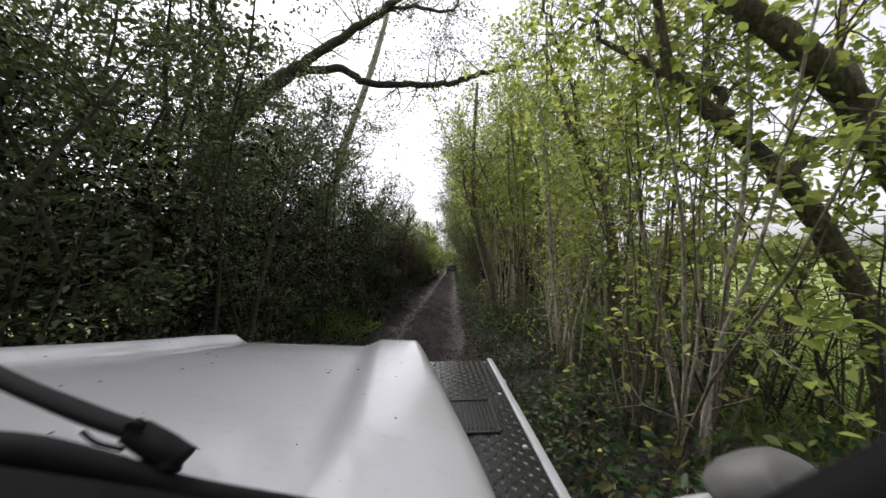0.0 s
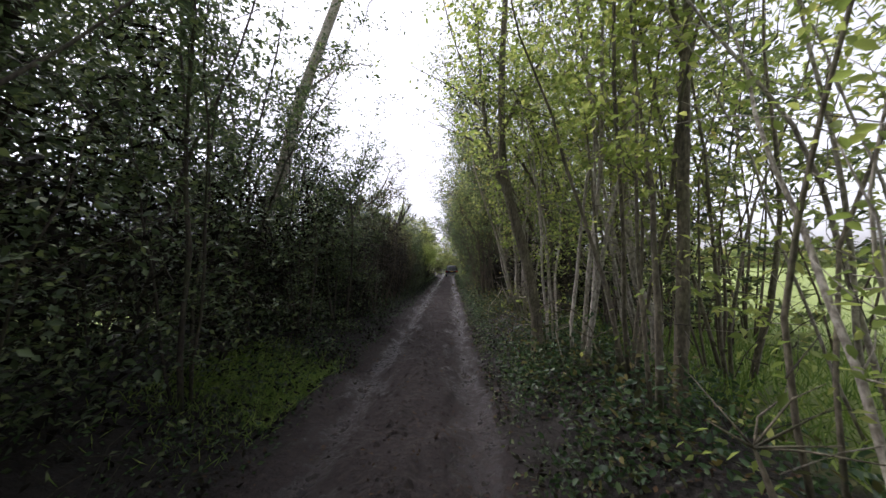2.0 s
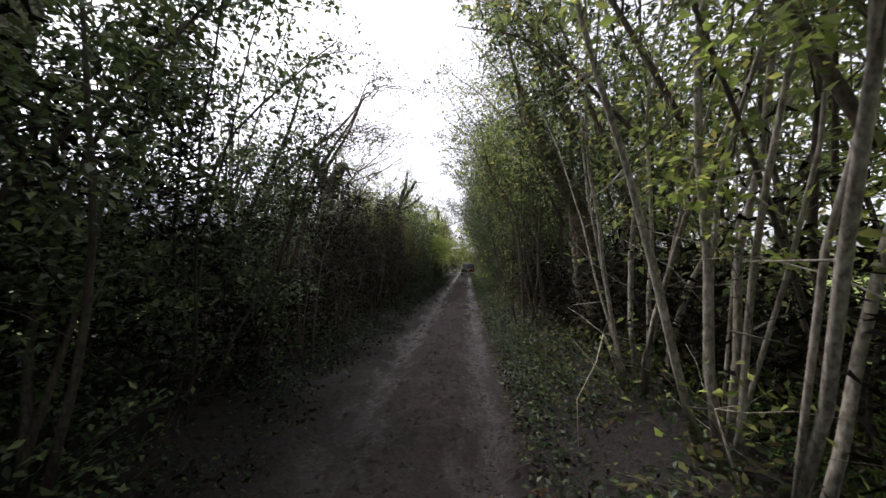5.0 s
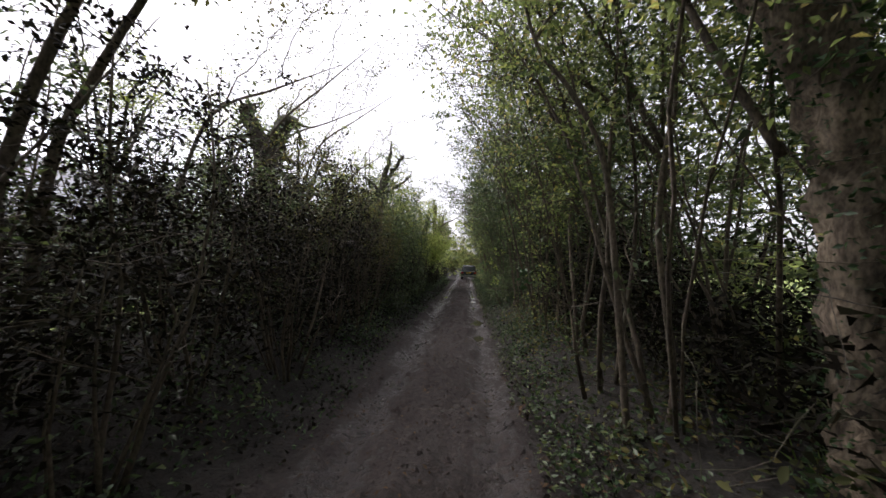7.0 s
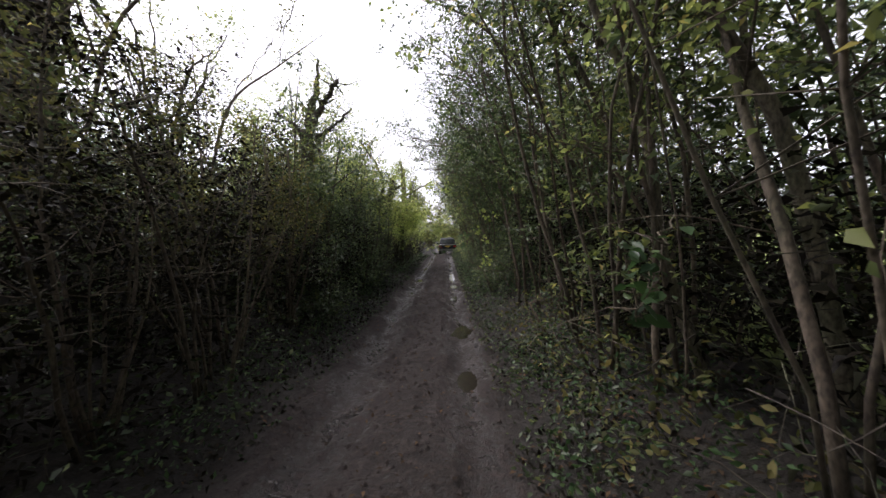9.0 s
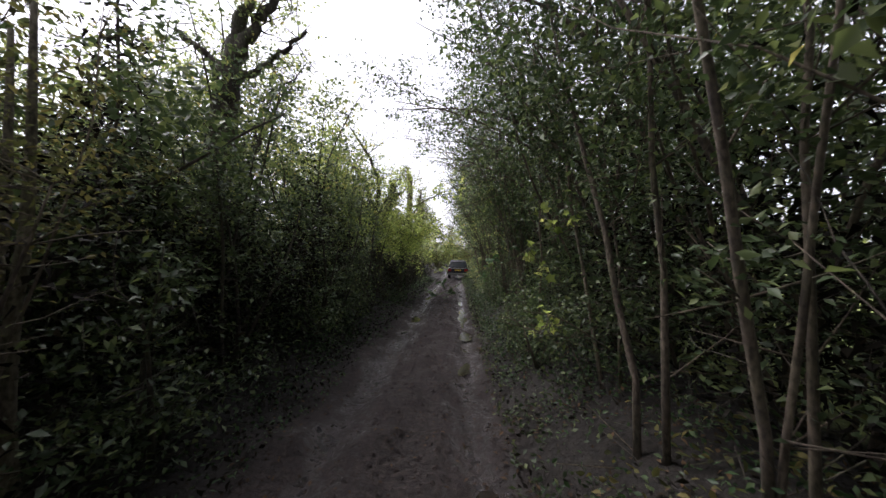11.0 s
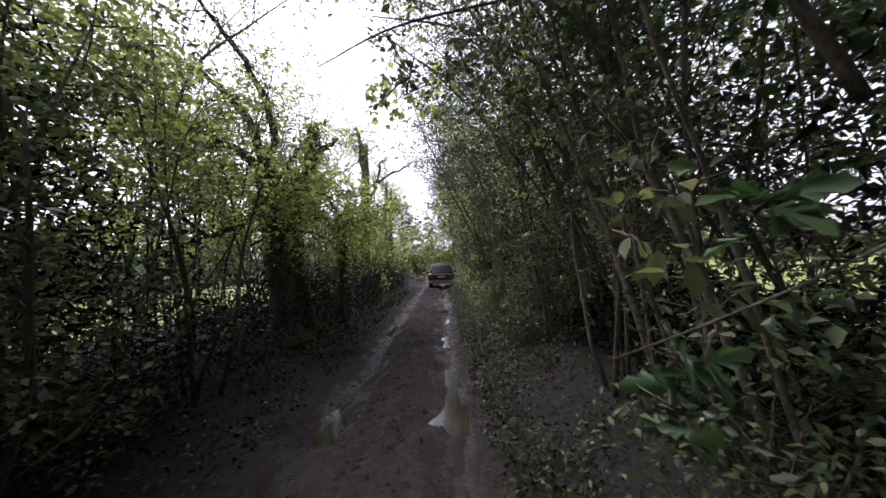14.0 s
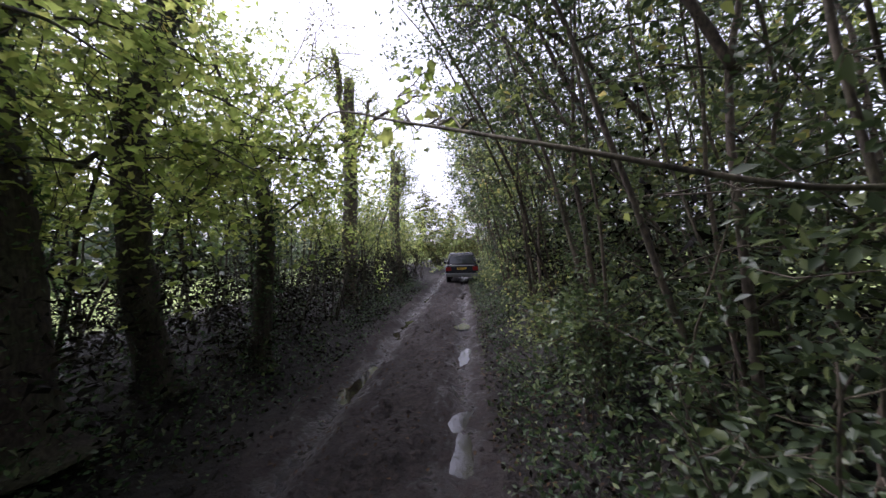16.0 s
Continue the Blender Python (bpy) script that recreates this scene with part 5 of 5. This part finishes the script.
def lead_car():
    """A dark estate-bodied off-roader seen from behind."""
    root = thing("estate_car", "dark muddy off-road estate car standing on the lane", "car", (0.12, 60.0, -0.06))
    low = [(-0.9, 0.05), (-0.945, 0.5), (-0.93, 0.98), (-0.86, 1.12), (0.86, 1.12), (0.93, 0.98), (0.945, 0.5), (0.9, 0.05)]
    rings = [[(x * s, y, 0.42 + (z - 0.05) * k) for x, z in low] for y, s, k in ((0.0, 0.93, 0.64), (0.1, 0.985, 0.66), (0.9, 1, 0.67), (3.2, 1, 0.67), (4.3, 0.98, 0.62), (4.6, 0.9, 0.52))]
    part("body", loft(rings), DARK_PAINT, root, soft=True)
    cab = [(-0.86, 1.1), (-0.82, 1.3), (-0.7, 1.72), (-0.62, 1.78), (0.62, 1.78), (0.7, 1.72), (0.82, 1.3), (0.86, 1.1)]
    rings = [[(x * s, y + (z - 1.1) * lean, 1.1 + (z - 1.1) * k) for x, z in cab] for y, s, k, lean in ((0.06, 0.96, 0.96, 0.33), (0.2, 1.0, 1.0, 0.33), (1.4, 1.0, 1.02, 0.0), (2.5, 1.0, 1.0, -0.2), (3.1, 0.97, 0.9, -0.9))]
    part("cabin", loft(rings), DARK_PAINT, root, soft=True)

    def panel(name, x0, x1, z0, z1, out, mat, label="", inset=0.0):
        y = lambda z: 0.055 + max(0.0, z - 1.1) * 0.33 - out  # noqa: E731
        r0 = [(x0 + inset, y(z1), z1), (x1 - inset, y(z1), z1), (x1, y(z0), z0), (x0, y(z0), z0)]
        r1 = [(a, b + 0.03, c) for a, b, c in r0]
        return part(name, loft([r0, r1]), mat, root, label)

    panel("rear_window", -0.7, 0.7, 1.18, 1.62, 0.02, GLASS, "tinted rear window", 0.09)
    # Grey strip stands in for light catching the dark roof's rear edge.
    panel("lit_roof_edge", -0.66, 0.66, 1.68, 1.75, 0.06, GREY_PLASTIC, "roof edge coloured pale for the light on the dark roof")
    tail = part("tailgate", box((-0.78, -0.045, 0.62), (0.78, 0.02, 1.08), 0.02), DARK_PAINT, root)
    part("trim_strip", box((-0.7, -0.062, 1.04), (0.7, -0.04, 1.08), 0.006), STEEL, tail, "dull bright strip")
    number = part("number_plate", box((-0.26, -0.062, 0.84), (0.26, -0.046, 0.95), 0.004), PLATE_YELLOW, root, "yellow rear number plate")
    for i in range(7):
        if i != 4:
            part("character_bar", box((-0.22 + i * 0.064, -0.067, 0.865), (-0.18 + i * 0.064, -0.061, 0.925)), BLACK_INK, number)
    for s in (-1, 1):
        a, b = sorted((s * 0.6, s * 0.9))
        part("tail_lamp", box((a, -0.05, 0.78), (b, 0.06, 1.0), 0.015), RED_LENS, root, "red tail lamp")
        part("door_mirror", box((min(s * 0.98, s * 1.16), 2.6, 1.1), (max(s * 0.98, s * 1.16), 2.72, 1.26), 0.03), DARK_PAINT, root)
        part("side_window", loft([[(s * 0.845, 0.7, 1.2), (s * 0.845, 2.5, 1.2), (s * 0.735, 2.2, 1.66), (s * 0.735, 0.75, 1.66)], [(s * 0.825, 0.7, 1.2), (s * 0.825, 2.5, 1.2), (s * 0.715, 2.2, 1.66), (s * 0.715, 0.75, 1.66)]]), GLASS, root)
        for y in (0.85, 3.6):
            wheel(root, (s * 0.78, y, 0.37), 0.375, 0.25)
    bump = part("rear_bumper", box((-0.92, -0.12, 0.44), (0.92, 0.1, 0.64), 0.04), GREY_PLASTIC, root, "grey plastic rear bumper")
    part("tow_ball", drum((0, -0.16, 0.42), 0.03, 0.1, "Z", 12), STEEL, bump)


def own_vehicle():
    """The white off-roader at the start of the lane: open body, long flat bonnet."""
    root = thing("off_road_vehicle", "white off-road vehicle with flat bonnet and chequer plates", "car", (0.2, 0.0, -0.06))
    root.rotation_euler = (0, 0, radians(3.5))

    def ray(px, py, far):
        """A place in front of the driver's eye, by direction and distance."""
        w = Vector(((px - 784) / 650.6, 1.0, (441 - py) / 650.6)).normalized()
        m = Matrix.Rotation(radians(1.44 - 3.5), 4, "Z") @ Matrix.Rotation(radians(2.3), 4, "X")
        return Vector((0, 0, 1.85)) + m @ w * far

    # bonnet: a flat recessed middle between two raised bands
    nx, ny = 61, 45
    rows = []
    for j in range(ny + 1):
        v = j / ny
        y = 0.42 + v * 2.06
        row = []
        for i in range(nx + 1):
            u = i / nx
            xl, xr = -1.34 - 0.5 * (1 - v), 0.27 - 0.31 * v
            x = xl + u * (xr - xl)
            top = 1.325 + 0.045 * v * v - (0.05 + 0.13 * (1 - v)) * (x + 0.05) + 0.03 * (1 - v) + 0.1 * (1 - v) * min(1.0, max(0.0, (-x - 0.5) / 1.0))
            w_r, w_l = 0.56 - 0.16 * v, 0.2
            e_r, e_l = xr - x, x - xl
            st = lambda q: (lambda c: c * c * (3 - 2 * c))(min(max(q, 0.0), 1.0))  # noqa: E731
            rise = 0.045 * max(st((w_r - e_r) / 0.13), st((w_l - e_l) / 0.08)) * st((v - 0.1) / 0.25)
            edge = 0.14 * (1 - min(1.0, min(e_r, e_l) / 0.07)) ** 2
            nose = 0.2 * max(0.0, (v - 0.965) / 0.035) ** 2 + 0.012 * st((v - 0.8) / 0.2)
            row.append((x, y, top + rise - edge - nose - 0.045))
        rows.append(row)
    part("bonnet", loft(rows, False), WHITE_PAINT, root, "scuffed glossy white bonnet", True)

    for _ in range(60):
        u, v = rng.uniform(0.08, 0.92), rng.uniform(0.2, 0.95)
        r = rows[int(v * ny)][int(u * nx)]
        a, k = rng.uniform(0, 6.28), rng.uniform(0.2, 1.0) ** 1.6
        q = [(r[0] + math.cos(a + w) * d, r[1] + math.sin(a + w) * d, r[2] + 0.003) for w, d in ((0, 0.008 * k), (1.5, 0.003 * k), (3.1, 0.007 * k), (4.6, 0.0025 * k))]
        part("leaf_scrap", loft([q, [(x, y, z - 0.002) for x, y, z in q]]), LEAF_DEAD, root)
    part("door_pillar", bar([ray(1680, 850, 0.55), ray(1540, 915, 0.52), ray(1420, 975, 0.5)], [0.035, 0.035, 0.035], 1.0), RUBBER, root, "black screen pillar foot", True)

    wing = part("wing_top", box((-0.05, 0.6, 1.12), (0.362, 2.36, 1.165), 0.006), BLACK_PLATE, root, "black chequer-plate wing top")
    bm = bmesh.new()
    for i in range(13):
        for j in range(56):
            cx, cy = -0.035 + i * 0.0315, 0.63 + j * 0.031
            if 0.04 < cx < 0.28 and 1.42 < cy < 1.75:
                continue
            a = radians(45 if (i + j) % 2 else -45)
            c, s = math.cos(a), math.sin(a)
            q = [Vector((cx + dx * c - dy * s, cy + dx * s + dy * c, 1.165)) for dx, dy in ((-0.019, 0), (0, -0.006), (0.019, 0), (0, 0.006))]
            base = [bm.verts.new(p) for p in q]
            peak = bm.verts.new(Vector((cx, cy, 1.1695)))
            for k in range(4):
                bm.faces.new((base[k], base[(k + 1) % 4], peak))
    tread = part("tread", bm, BLACK_PLATE, wing)
    tagged(tread, kind="stuff")
    grille = part("intake_grille", box((0.05, 1.43, 1.162), (0.27, 1.74, 1.168), 0.002), BLACK_PLATE, root, "black slatted air intake")
    for i in range(11):
        part("slat", box((0.072 + i * 0.0172, 1.46, 1.166), (0.079 + i * 0.0172, 1.71, 1.173), 0.002, 1), BLACK_PLATE, grille)
    for p0, p1 in (((0.045, 1.44), (0.056, 1.73)), ((0.264, 1.44), (0.275, 1.73)), ((0.056, 1.425), (0.264, 1.44)), ((0.056, 1.73), (0.264, 1.745))):
        part("grille_rim", box((*p0, 1.164), (*p1, 1.174), 0.003), BLACK_PLATE, grille)
    for x, y in ((0.02, 1.32), (0.33, 1.32), (0.02, 2.3), (0.33, 2.3), (0.33, 1.8), (0.02, 1.8), (0.33, 0.8)):
        part("rivet", drum((x, y, 1.167), 0.009, 0.008, "Z", 10), STEEL, wing)
    part("wing_edge", box((0.358, 0.55, 1.1), (0.39, 2.38, 1.172), 0.008), WHITE_PAINT, root, "white wing edge")
    part("wing_side", box((0.36, 0.5, 0.85), (0.385, 2.4, 1.1), 0.01), WHITE_PAINT, root)
    part("wing_side", box((-1.3, 0.5, 0.85), (-1.26, 2.4, 1.2), 0.01), WHITE_PAINT, root)
    part("front_panel", box((-1.28, 2.34, 0.62), (0.48, 2.4, 1.1), 0.02), WHITE_PAINT, root)
    part("front_bumper", box((-1.35, 2.42, 0.5), (0.55, 2.58, 0.64), 0.02), BLACK_PLATE, root)
    part("floor_pan", box((-1.26, -2.1, 0.5), (0.46, 2.34, 0.6), 0.02), RUBBER, root)
    for lo, hi in (((-1.3, -2.2, 0.55), (-1.26, 0.5, 1.1)), ((0.46, -2.2, 0.55), (0.5, 0.5, 1.1)), ((-1.26, -2.2, 0.55), (0.46, -2.16, 1.1))):
        part("tub_side", box(lo, hi, 0.01), WHITE_PAINT, root)
    for x in (-1.18, 0.38):
        for y in (-1.2, 1.75):
            wheel(root, (x, y, 0.42), 0.42, 0.22)

    # the wing rises gently towards the front
    for ob in root.children_recursive:
        if ob.name.split(".")[0] in ("wing_top", "tread", "intake_grille", "slat", "grille_rim", "rivet", "wing_edge"):
            for v in ob.data.vertices:
                v.co.z += 0.065 * (v.co.y - 0.6) / 1.76

    # wiper: arm, knuckle, blade and spring
    arm = part("wiper_arm", bar([ray(-140, 575, 0.95), ray(0, 655, 0.8), ray(150, 722, 0.68), ray(255, 760, 0.62)], [0.012, 0.015, 0.016, 0.016], 0.55), RUBBER, root, "black windscreen wiper arm", True)
    part("knuckle", bar([ray(238, 755, 0.625), ray(285, 785, 0.61), ray(328, 805, 0.6)], [0.02, 0.023, 0.018], 0.6), RUBBER, arm, "", True)
    part("pivot_bolt", drum(ray(240, 748, 0.612), 0.009, 0.012, "Y", 14), RUBBER, arm)
    part("spindle", bar([ray(300, 795, 0.605), ray(292, 830, 0.6)], [0.017, 0.016], 0.8), RUBBER, arm, "", True)
    part("spring", bar([ray(145, 755, 0.69), ray(170, 775, 0.675), ray(215, 788, 0.65)], [0.003, 0.003, 0.003], 1.0), RUBBER, arm)
    part("screen_seal", bar([ray(-80, 775, 0.66), ray(60, 790, 0.62), ray(190, 825, 0.6), ray(330, 868, 0.6), ray(560, 910, 0.62)], [0.02, 0.02, 0.02, 0.02, 0.02], 0.8), RUBBER, root, "black rubber windscreen seal", True)
    part("dashboard", loft([[ray(-80, 800, 0.6), ray(-80, 1200, 0.6), ray(-80, 1200, 0.5)], [ray(190, 845, 0.56), ray(190, 1200, 0.56), ray(190, 1200, 0.5)], [ray(620, 925, 0.56), ray(620, 1200, 0.56), ray(620, 1200, 0.5)]]), RUBBER, root, "black dashboard edge")
    mirror = part("wing_mirror", bar([ray(1268, 885, 0.95), ray(1310, 868, 0.94), ray(1380, 858, 0.93), ray(1430, 878, 0.92)], [0.04, 0.058, 0.062, 0.04], 0.7), GREY_PLASTIC, root, "grey wing mirror folded on its arm", True)
    part("mirror_arm", bar([ray(1265, 893, 0.95), ray(1180, 905, 0.95), ray(1090, 930, 0.95)], [0.011, 0.011, 0.011], 1.0), STEEL, mirror, "", True)


def bar(points, radii, squash):
    """A rounded bar through points, flattened from above."""
    v, f = tube(spline(points, 4 * len(points)), np.interp(np.linspace(0, 1, 4 * len(points)), np.linspace(0, 1, len(radii)), radii), 10)
    mid = spline(points, 4 * len(points)).repeat(10, 0)
    v = v.copy()
    v[:, 2] = mid[:, 2] + (v[:, 2] - mid[:, 2]) * squash
    bm = bmesh.new()
    vs = [bm.verts.new(p) for p in v]
    for q in f:
        bm.faces.new([vs[int(i)] for i in q])
    return bm


def puddles():
    m, t, b = material("muddy_water", 0.04, 0.0, (0.02, 0.016, 0.012))
    bumped(t, b, noise_of(t, 9, 3), 0.12, 0.01)
    spots = [(0.19, y, ln, q) for y, ln, q in ((26.4, 1.8, 0.2), (29.8, 2.4, 0.25), (33.6, 1.6, 0.2), (38.2, 5.4, 0.42), (42.9, 2.6, 0.2), (46.2, 2.0, 0.2), (50.0, 3.6, 0.2), (54.0, 3.0, 0.2))]
    spots += [(-1.29, y, ln, q) for y, ln, q in ((39.2, 2.6, 0.25), (44.0, 2.6, 0.25), (48.2, 2.2, 0.25))]
    for x, y, ln, part_wet in spots:
        wide = 0.9
        gx, gy = np.meshgrid(np.linspace(x - 0.22, x + 0.22, 15), np.linspace(y - ln / 2, y + ln / 2, 61))
        z = float(np.quantile(ground_height(gx, gy), part_wet))
        n = 26
        ring = []
        for k in range(n):
            a = 2 * math.pi * k / n
            q = 1 + 0.12 * math.sin(3 * a + y) + 0.08 * math.sin(5 * a + 2 * y)
            ring.append((x + math.cos(a) * wide / 2 * q, y + math.sin(a) * ln / 2 * q, z))
        tagged(new("puddle", mesh_from("puddle", ring, [tuple(range(n))], m)), "still muddy puddle lying in a wheel rut", "puddle", group="puddles in the ruts")


def mud_clods():
    """Lumps of churned mud between and beside the ruts."""
    n = 5200
    x, y = rng.normal(-0.6, 0.85, n), rng.uniform(6, 60, n)
    ok = (np.abs(np.abs(x + 0.55) - 0.74) > 0.16) & (x > -2.0) & (x < 0.75)
    x, y = x[ok], y[ok]
    r = rng.uniform(0.015, 0.055, len(x)) * rng.uniform(0.6, 1.3, len(x))
    base = np.array([(1, 0, -0.3), (0, 1, -0.3), (-1, 0, -0.3), (0, -1, -0.3), (0.35, 0.3, 0.55), (-0.35, -0.25, 0.6)])
    a = rng.uniform(0, 2 * np.pi, len(x))
    v = base[None] * rng.uniform(0.6, 1.4, (len(x), 6, 3))
    c, d = np.cos(a)[:, None], np.sin(a)[:, None]
    v = np.stack([v[..., 0] * c - v[..., 1] * d, v[..., 0] * d + v[..., 1] * c, v[..., 2]], -1) * r[:, None, None]
    v += np.stack([x, y, ground_height(x, y)], -1)[:, None]
    f = np.array([(0, 1, 4), (1, 2, 4), (2, 5, 4), (2, 3, 5), (3, 0, 5), (0, 4, 5)])
    f = (f[None] + (np.arange(len(x)) * 6)[:, None, None]).reshape(-1, 3)
    tagged(new("mud_clods", smooth(mesh_from("mud_clods", v.reshape(-1, 3), f, bpy.data.materials["ground_soil_and_grass"]))), "lumps of churned wet mud on the lane", "mud", kind="stuff")


def barn():
    root = thing("barn", "pale grey metal-clad barn behind the hedge", "barn", (-17.5, 27.0, 0.0))
    sheet, t, b = material("pale_metal_cladding", 0.5, 0.0)
    t.links.new(ramp(t, noise_of(t, 1.2, 5), [(0.3, (0.12, 0.13, 0.155)), (0.7, (0.18, 0.19, 0.22))]), b.inputs["Base Color"])
    brick, t2, b2 = material("dark_barn_wall", 0.9)
    t2.links.new(ramp(t2, noise_of(t2, 6, 5), [(0.3, (0.018, 0.015, 0.014)), (0.7, (0.04, 0.034, 0.03))]), b2.inputs["Base Color"])
    part("wall", box((-4, -9, 0), (3.5, 8, 3.0)), brick, root, "dark lower wall")
    for y in (-9, 7.8):
        part("gable", loft([[(3.5, y, 3.0), (-0.2, y, 5.4), (-4.0, y, 3.0)], [(3.5, y + 0.2, 3.0), (-0.2, y + 0.2, 5.4), (-4.0, y + 0.2, 3.0)]]), sheet, root, "pale metal gable")
    n, rings = 86, []
    for i in range(n):
        y = -9.4 + 17.8 * i / (n - 1)
        k = 0.03 if i % 2 else 0.0
        rings.append([(3.9, y, 3.0 + k), (-0.2, y, 5.7 + k), (-4.4, y, 3.0 + k), (-4.4, y, 2.9 + k), (-0.2, y, 5.6 + k), (3.9, y, 2.9 + k)])
    part("roof", loft(rings), sheet, root, "pale grey corrugated roof")


own_vehicle()
lead_car()
puddles()
mud_clods()
barn()
